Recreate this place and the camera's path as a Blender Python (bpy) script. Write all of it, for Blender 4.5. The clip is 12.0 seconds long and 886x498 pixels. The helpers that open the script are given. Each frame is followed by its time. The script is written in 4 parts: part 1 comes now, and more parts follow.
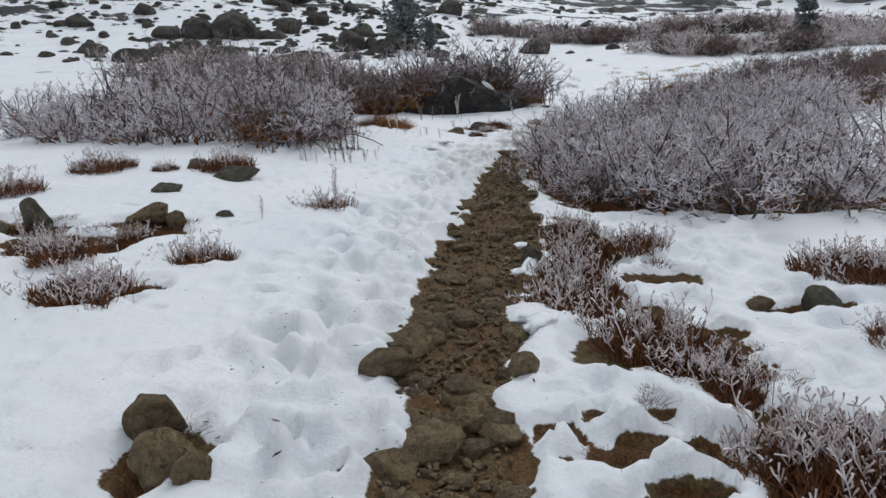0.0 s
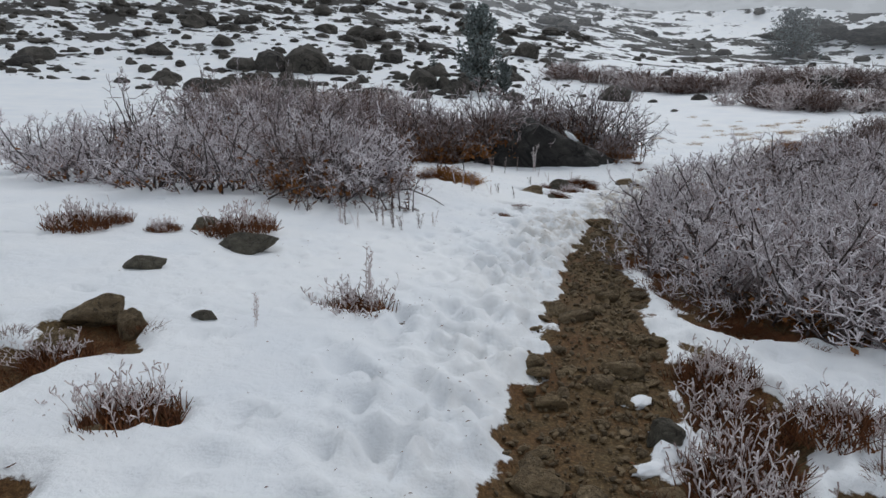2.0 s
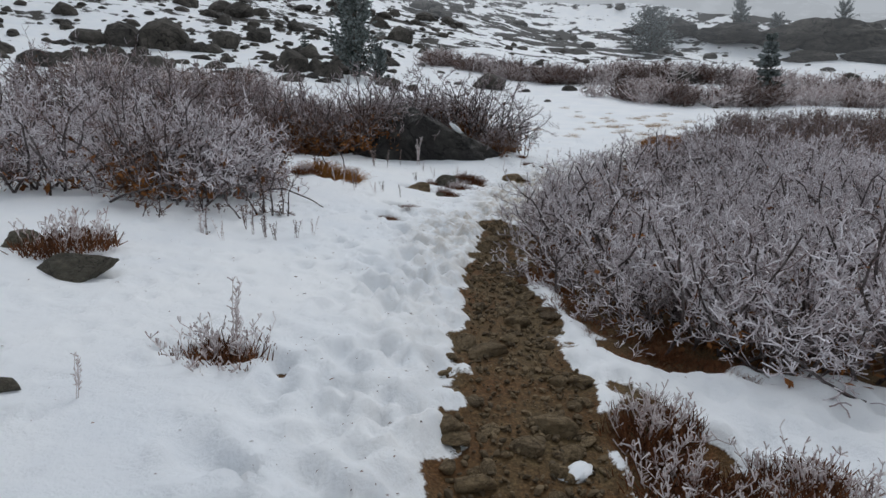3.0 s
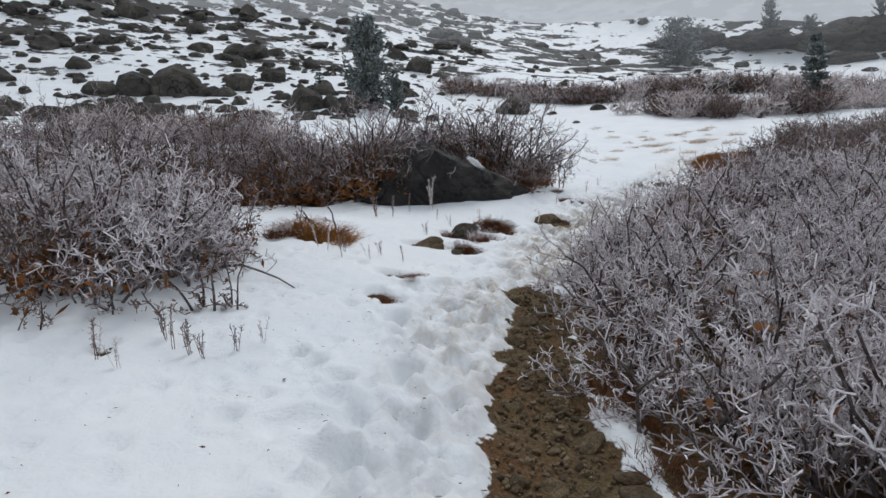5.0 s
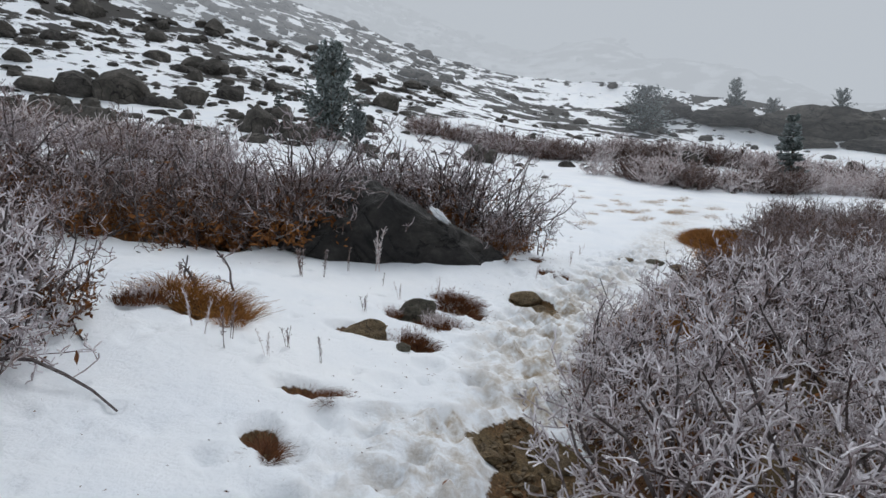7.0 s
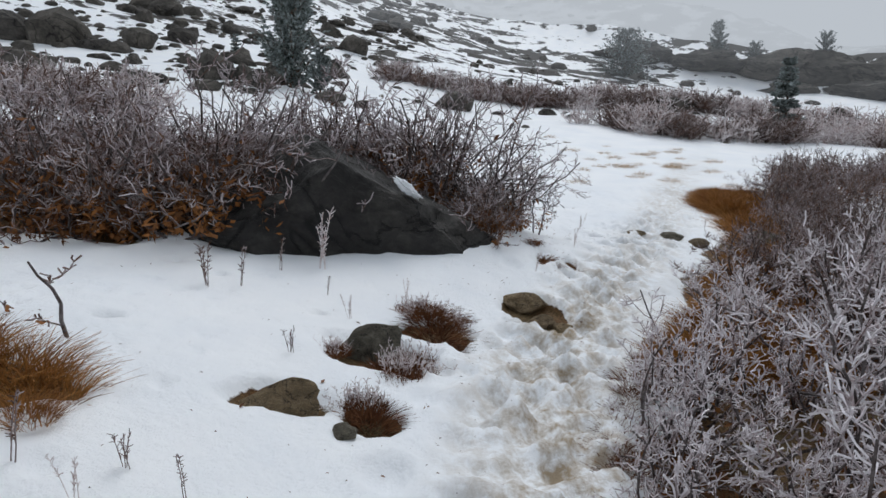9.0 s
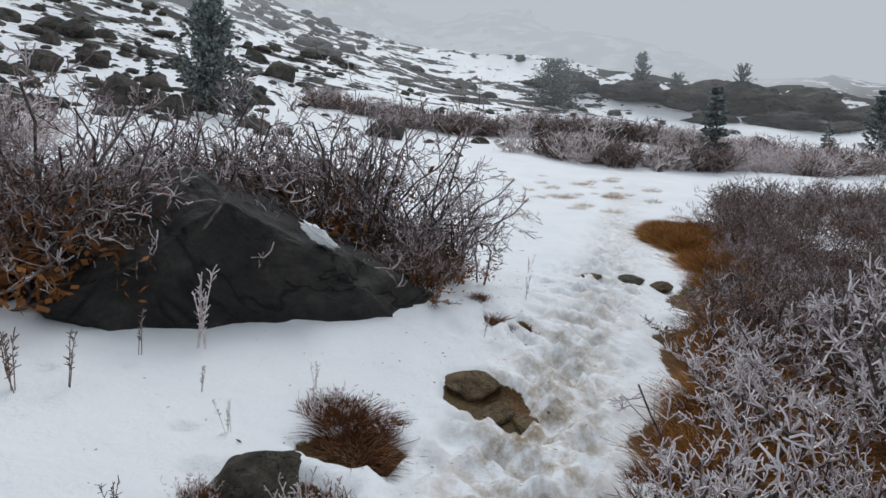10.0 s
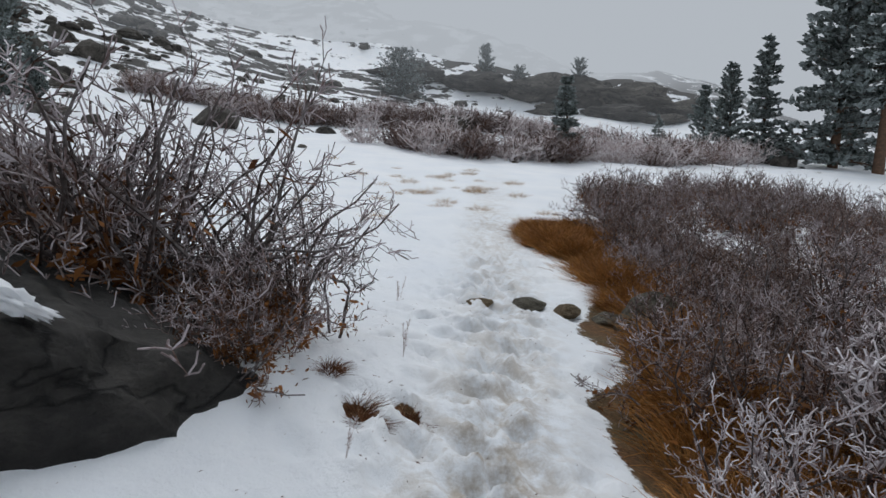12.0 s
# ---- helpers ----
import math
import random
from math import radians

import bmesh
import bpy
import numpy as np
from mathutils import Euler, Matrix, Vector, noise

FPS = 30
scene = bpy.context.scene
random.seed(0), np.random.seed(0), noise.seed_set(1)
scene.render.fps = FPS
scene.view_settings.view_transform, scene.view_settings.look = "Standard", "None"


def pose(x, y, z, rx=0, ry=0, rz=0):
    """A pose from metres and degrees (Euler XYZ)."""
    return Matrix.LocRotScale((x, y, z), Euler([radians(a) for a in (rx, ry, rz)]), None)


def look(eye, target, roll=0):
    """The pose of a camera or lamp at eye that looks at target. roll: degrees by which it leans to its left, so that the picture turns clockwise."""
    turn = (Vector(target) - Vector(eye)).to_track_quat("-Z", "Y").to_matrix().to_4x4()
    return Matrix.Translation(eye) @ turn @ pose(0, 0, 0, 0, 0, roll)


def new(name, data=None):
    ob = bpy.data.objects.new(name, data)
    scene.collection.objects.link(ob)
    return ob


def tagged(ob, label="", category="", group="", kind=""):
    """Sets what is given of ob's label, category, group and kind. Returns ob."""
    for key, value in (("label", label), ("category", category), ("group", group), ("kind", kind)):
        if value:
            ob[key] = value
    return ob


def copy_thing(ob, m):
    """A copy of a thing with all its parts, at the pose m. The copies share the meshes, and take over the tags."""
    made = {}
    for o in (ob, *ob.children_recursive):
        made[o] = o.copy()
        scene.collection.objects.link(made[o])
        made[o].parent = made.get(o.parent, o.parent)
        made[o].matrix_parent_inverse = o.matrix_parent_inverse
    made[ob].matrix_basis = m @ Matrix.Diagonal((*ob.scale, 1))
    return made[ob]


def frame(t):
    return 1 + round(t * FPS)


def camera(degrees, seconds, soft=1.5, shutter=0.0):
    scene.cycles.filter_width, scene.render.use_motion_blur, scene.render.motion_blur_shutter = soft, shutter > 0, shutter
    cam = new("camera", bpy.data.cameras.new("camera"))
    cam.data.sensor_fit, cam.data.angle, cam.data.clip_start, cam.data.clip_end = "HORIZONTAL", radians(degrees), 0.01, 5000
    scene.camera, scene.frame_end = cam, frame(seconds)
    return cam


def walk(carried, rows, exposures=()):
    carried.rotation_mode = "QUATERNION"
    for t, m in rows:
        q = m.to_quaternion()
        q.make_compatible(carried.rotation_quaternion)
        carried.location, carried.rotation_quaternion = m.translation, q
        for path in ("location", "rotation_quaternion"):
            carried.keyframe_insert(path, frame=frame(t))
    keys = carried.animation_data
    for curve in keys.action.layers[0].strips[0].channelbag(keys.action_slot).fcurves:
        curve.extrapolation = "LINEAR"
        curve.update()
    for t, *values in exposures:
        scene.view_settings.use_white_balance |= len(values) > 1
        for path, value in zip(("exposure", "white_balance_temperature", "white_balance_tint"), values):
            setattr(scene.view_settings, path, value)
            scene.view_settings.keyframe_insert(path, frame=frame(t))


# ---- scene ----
cam = camera(66.4, 12.0)
PATH = [
    (0, (0.077, 0.036, 1.388), (0.029, 1.981, 0.923), -4.6),
    (0.3, (0.124, 0.267, 1.494), (0.027, 2.21, 1.033), -4.5),
    (0.5, (0.133, 0.415, 1.458), (-0.006, 2.376, 1.091), -3.8),
    (1, (0.158, 0.936, 1.482), (-0.07, 2.898, 1.169), -2.1),
    (1.4, (-0.013, 1.309, 1.329), (-0.434, 3.219, 0.911), -10.8),
    (1.5, (-0.028, 1.449, 1.309), (-0.381, 3.344, 0.777), -12.9),
    (2, (-0.048, 1.991, 1.506), (-0.269, 3.949, 1.162), -1.8),
    (2.4, (-0.259, 2.299, 1.567), (-0.23, 4.258, 1.167), 1.6),
    (2.5, (-0.22, 2.371, 1.596), (-0.188, 4.33, 1.195), 0.4),
    (2.7, (-0.205, 2.528, 1.599), (-0.101, 4.486, 1.203), -0.4),
    (4.3, (-0.062, 4.187, 1.657), (0.136, 6.137, 1.261), -0.7),
    (4.5, (-0.008, 4.386, 1.663), (0.101, 6.36, 1.357), -2.9),
    (5, (0.104, 4.821, 1.659), (0.159, 6.795, 1.348), -4.3),
    (5.5, (0.117, 5.382, 1.7), (0.222, 7.349, 1.352), 2.7),
    (6, (0.193, 5.952, 1.661), (0.228, 7.933, 1.391), 1.5),
    (6.5, (0.257, 6.415, 1.724), (0.388, 8.4, 1.513), -1.0),
    (6.7, (0.201, 6.644, 1.678), (0.405, 8.625, 1.49), 2.0),
    (8.3, (0.305, 8.128, 1.864), (0.506, 10.095, 1.562), 0.8),
    (8.5, (0.328, 8.353, 1.837), (0.64, 10.302, 1.517), 1.1),
    (9, (0.433, 8.848, 1.811), (0.711, 10.799, 1.469), 1.6),
    (9.5, (0.507, 9.418, 1.765), (0.759, 11.371, 1.418), 1.9),
    (10, (0.667, 10.042, 1.835), (1.137, 11.969, 1.579), 1.5),
    (10.5, (0.776, 10.399, 1.821), (1.319, 12.286, 1.442), 0.4),
    (11, (0.9, 11.021, 1.814), (1.753, 12.75, 1.282), 1.2),
    (11.5, (1.106, 11.54, 1.857), (2.007, 13.306, 1.597), 1.0),
    (12, (1.214, 11.902, 1.831), (2.098, 13.675, 1.561), 1.2),
]
walk(cam, [(t, look(eye, target, roll)) for t, eye, target, roll in PATH],
     exposures=[(0, -0.08), (2.0, -0.24), (2.5, -0.26), (5.5, -0.02), (8.5, 0.02), (10.5, -0.02), (12, -0.14)])

# ---- world, light, exposure ----
world = bpy.data.worlds.new("overcast_sky")
scene.world = world
world.use_nodes = True
wn, wl = world.node_tree.nodes, world.node_tree.links
sky = wn.new("ShaderNodeTexSky")
sky.sky_type = "NISHITA"
sky.sun_disc = False
sky.sun_elevation = radians(38)
sky.sun_rotation = radians(25)
sky.dust_density = 4.0
grey = wn.new("ShaderNodeHueSaturation")
grey.inputs["Saturation"].default_value = 0.22
cloud = wn.new("ShaderNodeMixRGB")
cloud.inputs[0].default_value = 0.62
cloud.inputs[2].default_value = (6.5, 7.7, 9.05, 1)
wl.new(sky.outputs[0], grey.inputs["Color"])
wl.new(grey.outputs[0], cloud.inputs[1])
wl.new(cloud.outputs[0], wn["Background"].inputs[0])
wn["Background"].inputs[1].default_value = 0.085

sun = new("sun", bpy.data.lights.new("sun", "SUN"))
sun.data.energy = 1.25
sun.data.angle = radians(28)
sun.data.color = (0.97, 0.98, 1.0)
sun.matrix_world = look((0, 0, 30), (-8, -17, 5))

# ---- terrain shape ----
# terrain begin
LATTICE = np.random.RandomState(7).rand(256, 256)


def vnoise(x, y, seed=0):
    """Smooth value noise, 0 to 1."""
    x, y = np.asarray(x, float) + 37.3 * seed, np.asarray(y, float) + 91.7 * seed
    i, j = np.floor(x).astype(int), np.floor(y).astype(int)
    u, v = x - i, y - j
    u, v = u * u * (3 - 2 * u), v * v * (3 - 2 * v)
    p = lambda a, b: LATTICE[(i + a) & 255, (j + b) & 255]
    return (p(0, 0) * (1 - u) + p(1, 0) * u) * (1 - v) + (p(0, 1) * (1 - u) + p(1, 1) * u) * v


def fbm(x, y, seed=0, octaves=4):
    total, amp = 0.0, 0.5
    for k in range(octaves):
        total = total + amp * (vnoise(np.asarray(x) * 2 ** k, np.asarray(y) * 2 ** k, seed + k) - 0.5)
        amp *= 0.5
    return total


def softplus(s, w):
    return w * np.logaddexp(0, np.asarray(s, float) / w)


def bump(x, y, cx, cy, rx, ry):
    return np.exp(-((x - cx) / rx) ** 2 - ((y - cy) / ry) ** 2)


def base(x, y):
    """The land under the snow."""
    x, y = np.asarray(x, float), np.asarray(y, float)
    side = -0.12 * np.clip(x, -4, 1.5) - 0.03 * np.clip(x - 1.5, 0, 7) + 0.06 * np.clip(-4 - x, 0, 40)
    z = -0.15 + 0.055 * y + side
    z = z + 0.34 * bump(x, y, 1.5, 15.3, 1.1, 1.1) + 0.08 * bump(x, y, -0.2, 14.9, 1.2, 1.2) + 0.16 * bump(x, y, -1.0, 12.0, 1.0, 1.2)
    z = z + softplus(y - 28, 4) * (0.085 - 0.0011 * np.clip(x, -20, 60))
    z = z + 0.36 * softplus(0.85 * y - 0.5 * x - 48, 6)
    along = np.clip(((x - 30) * 30 + (y - 88) * -22) / 1384.0, 0, 1)
    away = np.hypot(x - 30 - 30 * along, y - 88 + 22 * along)
    far = np.clip((np.hypot(x, y) - 25) / 40, 0, 1)
    z = z + 7.5 * np.exp(-(away / 11) ** 2) * (0.9 + 0.7 * fbm(x / 9, y / 9, 3))
    return z + far * 2.2 * fbm(x / 11, y / 11, 5) + 0.10 * fbm(x / 1.7, y / 1.7, 9)
# terrain end


def trail_mid(y):
    return np.interp(y, [0, 2.2, 3.2, 4.5, 6, 8, 9.5, 11, 12.5, 14.2, 16, 18, 22, 30],
                     [-0.05, -0.03, 0.0, 0.18, 0.42, 0.62, 0.83, 1.15, 1.5, 2.5, 3.7, 4.8, 7.0, 12.0])


def trail_half(y):
    return np.interp(y, [0, 2.2, 4.5, 6, 7.4, 8.6, 9.6, 10.4, 11.0], [0.24, 0.25, 0.36, 0.40, 0.37, 0.30, 0.27, 0.22, 0.0])


# Bare patches of soil: x, y, half width, half length
BARE = [
    (-2.15, 3.85, 0.36, 0.22), (-2.75, 4.75, 0.45, 0.28), (-1.72, 4.55, 0.22, 0.14), (-2.35, 5.25, 0.3, 0.25),
    (-1.08, 6.15, 0.17, 0.1), (-3.3, 5.15, 0.4, 0.2), (1.2, 3.3, 0.5, 0.42), (0.8, 4.3, 0.3, 0.6), (1.05, 5.5, 0.26, 0.7),
    (1.5, 2.3, 0.4, 0.28), (2.1, 3.95, 0.34, 0.12), (1.6, 6.75, 0.7, 0.35), (-1.1, 2.28, 0.18, 0.24), (1.5, 4.6, 0.3, 0.2),
    (-0.13, 10.6, 0.16, 0.12), (-0.27, 10.0, 0.1, 0.16), (-0.95, 11.6, 0.25, 0.2), (1.0, 13.0, 0.24, 0.24), (0.55, 11.75, 0.12, 0.12),
    (0.1, 11.8, 0.24, 0.14), (1.85, 13.55, 0.2, 0.3), (0.65, 12.55, 0.3, 0.22), (2.2, 14.7, 0.07, 0.10), (2.45, 14.7, 0.05, 0.10),
    (0.62, 2.42, 0.13, 0.07), (0.9, 2.75, 0.10, 0.05), (0.85, 2.2, 0.16, 0.06), (1.0, 2.35, 0.08, 0.05),
]


def cover(x, y):
    """How deep the snow lies, 0 (bare) to 1."""
    d = np.abs(x - trail_mid(y)) - trail_half(y) + 0.46 * fbm(x / 0.34, y / 0.34, 11) + 0.35 * np.clip((y - 10.5) / 0.8, 0, 1)
    c = np.clip(d / 0.16 + 0.5, 0, 1)
    wob = 1.5 * fbm(x / 0.28, y / 0.28, 21)
    for cx, cy, rx, ry in BARE:
        q = np.sqrt(((x - cx) / rx) ** 2 + ((y - cy) / ry) ** 2)
        c = np.minimum(c, np.clip((q - 1 + wob) / 0.5 + 0.5, 0, 1))
    # snow melted through in holes beside the trail
    zone = np.clip(1.25 - np.abs(x - 0.95) / 0.8, 0, 1) * np.clip((4.9 - y) / 0.8, 0, 1)
    c = np.minimum(c, np.clip((fbm(x / 0.34, y / 0.24, 61) + 0.34 - 0.25 * zone) / 0.07, 0, 1))
    # soil and litter under the thickets beside the trail
    edge = np.interp(y, [6.2, 7, 8.5, 10, 11, 12.5, 14, 15.5, 17, 20, 28], [2.7, 1.1, 0.85, 1.0, 1.4, 2.15, 3.0, 4.1, 5.2, 7.0, 13.0])
    inside = np.minimum(np.minimum(x - edge, (y - 6.2) * 1.2), np.minimum(0.5 * (19.5 - y), edge + 3.2 - x)) + 1.1 * fbm(x / 0.8, y / 0.8, 31)
    c = np.minimum(c, np.clip(0.8 - inside / 0.5, 0.0, 1))
    left = 1 - np.sqrt(((x + 3.2) / 3.4) ** 2 + ((y - 16.1) / 2.1) ** 2) + 1.2 * fbm(x / 0.7, y / 0.7, 33)
    c = np.minimum(c, np.clip(0.9 - left / 0.4, 0.1, 1))
    return c


def rockiness(x, y):
    """How much bare rock breaks through the snow of the far slopes."""
    far = np.clip((np.hypot(x, y) - 30) / 25, 0, 1)
    knoll = np.clip(1.6 - np.hypot((x - 47) / 21, (y - 75 + 0.7 * (x - 47)) / 9), 0, 1)
    ahead = np.clip(1.5 - np.hypot((x - 18) / 10, (y - 70) / 6), 0, 1)
    return far * np.clip(0.95 + 1.8 * fbm(x / 14, y / 14, 45) + 4.2 * knoll + 1.6 * ahead + 1.7 * np.clip((y - 50 - 0.9 * x) / 35, 0, 1), 0, 4.0)


rng = np.random.RandomState(4)
PRINTS = []
for k in range(1150):
    py = rng.uniform(2, 22)
    lean = rng.normal(0, 0.34)
    PRINTS.append((float(trail_mid(py)) + (lean - trail_half(min(py, 10.9)) - 0.3 if py < 10.6 else lean), py, rng.uniform(0.04, 0.10), rng.uniform(0.02, 0.055)))
for k in range(420):
    PRINTS.append((rng.uniform(-2.6, -0.2), rng.uniform(2.0, 13), rng.uniform(0.03, 0.07), rng.uniform(0.008, 0.028)))
for k in range(260):
    PRINTS.append((rng.uniform(0.4, 2.6), rng.uniform(2.0, 6.4), rng.uniform(0.05, 0.13), rng.uniform(0.015, 0.05)))


def snow_depth(x, y):
    c = cover(x, y)
    return c * 0.085 + c * (0.05 * fbm(x / 0.6, y / 0.6, 51) + 0.018 * fbm(x / 0.13, y / 0.13, 53))


def ground_z(x, y):
    return float(base(x, y) + snow_depth(np.array([x]), np.array([y]))[0])


# ---- materials ----
def mat(name, build, rough=0.8, spec=0.3):
    m = bpy.data.materials.new(name)
    m.use_nodes = True
    nodes, links = m.node_tree.nodes, m.node_tree.links
    b = nodes["Principled BSDF"]
    b.inputs["Roughness"].default_value = rough
    b.inputs["Specular IOR Level"].default_value = spec
    build(nodes, links, b)
    return m


def tex(nodes, links, scale, detail=6, rough=0.6, coord="Object"):
    c = nodes.new("ShaderNodeTexCoord")
    n = nodes.new("ShaderNodeTexNoise")
    n.inputs["Scale"].default_value, n.inputs["Detail"].default_value, n.inputs["Roughness"].default_value = scale, detail, rough
    links.new(c.outputs[coord], n.inputs["Vector"])
    return n


def ramp(nodes, links, source, *stops):
    r = nodes.new("ShaderNodeValToRGB")
    while len(r.color_ramp.elements) < len(stops):
        r.color_ramp.elements.new(0.5)
    for e, (pos, col) in zip(r.color_ramp.elements, stops):
        e.position, e.color = pos, (*col, 1)
    links.new(source, r.inputs[0])
    return r


def mix(nodes, links, fac, a, b, kind="MIX"):
    n = nodes.new("ShaderNodeMixRGB")
    n.blend_type = kind
    for k, v in enumerate((fac, a, b)):
        if isinstance(v, (int, float)):
            n.inputs[k].default_value = v
        elif isinstance(v, tuple):
            n.inputs[k].default_value = (*v, 1)
        else:
            links.new(v, n.inputs[k])
    return n.outputs[0]


def relief(nodes, links, b, source, strength, distance=0.02, below=None):
    n = nodes.new("ShaderNodeBump")
    n.inputs["Strength"].default_value, n.inputs["Distance"].default_value = strength, distance
    links.new(source, n.inputs["Height"])
    if below:
        links.new(below, n.inputs["Normal"])
    links.new(n.outputs[0], b.inputs["Normal"])
    return n.outputs[0]


def snow_colour(nodes, links):
    n = tex(nodes, links, 0.9, 5)
    return ramp(nodes, links, n.outputs[0], (0.3, (0.80, 0.83, 0.87)), (0.7, (0.90, 0.91, 0.92))).outputs[0]


def ground_nodes(nodes, links, b):
    a = nodes.new("ShaderNodeAttribute")
    a.attribute_name = "snow"
    d = nodes.new("ShaderNodeAttribute")
    d.attribute_name = "trodden"
    fine = tex(nodes, links, 26, 4)
    grit = tex(nodes, links, 60, 8, 0.75)
    broad = tex(nodes, links, 2.2, 6)
    soil = ramp(nodes, links, grit.outputs[0], (0.3, (0.022, 0.014, 0.006)), (0.5, (0.095, 0.062, 0.026)), (0.72, (0.23, 0.165, 0.080)))
    rust = ramp(nodes, links, broad.outputs[0], (0.42, (1, 1, 1)), (0.66, (1.15, 0.72, 0.46)))
    soil = mix(nodes, links, 0.8, soil.outputs[0], rust.outputs[0], "MULTIPLY")
    k = nodes.new("ShaderNodeAttribute")
    k.attribute_name = "rocky"
    soil = mix(nodes, links, k.outputs["Fac"], soil, (0.050, 0.046, 0.042))
    dirty = tex(nodes, links, 7, 8, 0.7)
    stain = nodes.new("ShaderNodeMath")
    stain.operation = "MULTIPLY"
    stain.use_clamp = True
    patch = ramp(nodes, links, dirty.outputs[0], (0.41, (0, 0, 0)), (0.60, (1, 1, 1)))
    links.new(d.outputs["Fac"], stain.inputs[0])
    links.new(patch.outputs[0], stain.inputs[1])
    snow = mix(nodes, links, stain.outputs[0], snow_colour(nodes, links), (0.36, 0.28, 0.19))
    edge = nodes.new("ShaderNodeMath")
    edge.operation = "MULTIPLY_ADD"
    links.new(fine.outputs[0], edge.inputs[0])
    edge.inputs[1].default_value = 0.5
    links.new(a.outputs["Fac"], edge.inputs[2])
    crag = tex(nodes, links, 0.5, 9, 0.66)
    stretch = nodes.new("ShaderNodeMapping")
    stretch.inputs["Scale"].default_value = (0.75, 1.0, 1.6)
    links.new(crag.inputs["Vector"].links[0].from_socket, stretch.inputs["Vector"])
    links.new(stretch.outputs[0], crag.inputs["Vector"])
    bare = ramp(nodes, links, crag.outputs[0], (0.40, (0, 0, 0)), (0.72, (1, 1, 1)))
    loss = nodes.new("ShaderNodeMath")
    loss.operation = "MULTIPLY"
    links.new(k.outputs["Fac"], loss.inputs[0])
    links.new(bare.outputs[0], loss.inputs[1])
    less = nodes.new("ShaderNodeMath")
    less.operation = "SUBTRACT"
    links.new(edge.outputs[0], less.inputs[0])
    links.new(loss.outputs[0], less.inputs[1])
    edge = less
    cut = ramp(nodes, links, edge.outputs[0], (0.57, (0, 0, 0)), (0.66, (1, 1, 1)))
    links.new(mix(nodes, links, cut.outputs[0], soil, snow), b.inputs["Base Color"])
    rr = ramp(nodes, links, cut.outputs[0], (0, (0.85, 0.85, 0.85)), (1, (0.55, 0.55, 0.55)))
    links.new(rr.outputs[0], b.inputs["Roughness"])
    first = relief(nodes, links, b, grit.outputs[0], 0.35, 0.02)
    second = relief(nodes, links, b, dirty.outputs[0], 0.55, 0.045, first)
    relief(nodes, links, b, fine.outputs[0], 0.35, 0.015, second)


def rock_nodes(dark, mid, light, scale=1.0):
    def build(nodes, links, b):
        n = tex(nodes, links, 3.0 * scale, 8, 0.7)
        s = tex(nodes, links, 22 * scale, 8, 0.75)
        c = ramp(nodes, links, n.outputs[0], (0.3, dark), (0.5, mid), (0.72, light))
        g = ramp(nodes, links, s.outputs[0], (0.3, (0.55, 0.55, 0.55)), (0.62, (1.15, 1.13, 1.08)))
        crack = tex(nodes, links, 1.1 * scale, 4, 0.55)
        crack.inputs["Distortion"].default_value = 0.8
        line = ramp(nodes, links, crack.outputs[0], (0.488, (1, 1, 1)), (0.5, (0.25, 0.25, 0.25)), (0.512, (1, 1, 1)))
        info = nodes.new("ShaderNodeObjectInfo")
        v = ramp(nodes, links, info.outputs["Random"], (0, (0.72, 0.70, 0.68)), (1, (1.15, 1.1, 1.0)))
        col = mix(nodes, links, 1.0, c.outputs[0], g.outputs[0], "MULTIPLY")
        col = mix(nodes, links, 1.0, col, line.outputs[0], "MULTIPLY")
        links.new(mix(nodes, links, 1.0, col, v.outputs[0], "MULTIPLY"), b.inputs["Base Color"])
        first = relief(nodes, links, b, n.outputs[0], 0.9, 0.12)
        first = relief(nodes, links, b, line.outputs[0], 0.7, 0.04, first)
        relief(nodes, links, b, s.outputs[0], 0.9, 0.03, first)
    return build


def twig_nodes(bark, frost, amount, scale=30):
    def build(nodes, links, b):
        n = tex(nodes, links, scale, 3)
        big = tex(nodes, links, 2.3, 3)
        geo = nodes.new("ShaderNodeNewGeometry")
        add = nodes.new("ShaderNodeMath")
        add.operation = "MULTIPLY_ADD"
        links.new(big.outputs[0], add.inputs[0])
        add.inputs[1].default_value = 0.7
        links.new(n.outputs[0], add.inputs[2])
        isl = nodes.new("ShaderNodeMath")
        isl.operation = "MULTIPLY_ADD"
        links.new(geo.outputs["Random Per Island"], isl.inputs[0])
        isl.inputs[1].default_value = 0.5
        links.new(add.outputs[0], isl.inputs[2])
        half = nodes.new("ShaderNodeMath")
        half.operation = "MULTIPLY"
        links.new(isl.outputs[0], half.inputs[0])
        half.inputs[1].default_value = 0.5
        mid = 0.55 + (0.5 - amount) * 0.36
        cut = ramp(nodes, links, half.outputs[0], (mid - 0.15, (0, 0, 0)), (mid + 0.15, (1, 1, 1)))
        info = nodes.new("ShaderNodeObjectInfo")
        tone = mix(nodes, links, info.outputs["Random"], bark, tuple(min(1, k * 1.6) for k in bark))
        links.new(mix(nodes, links, cut.outputs[0], tone, frost), b.inputs["Base Color"])
    return build


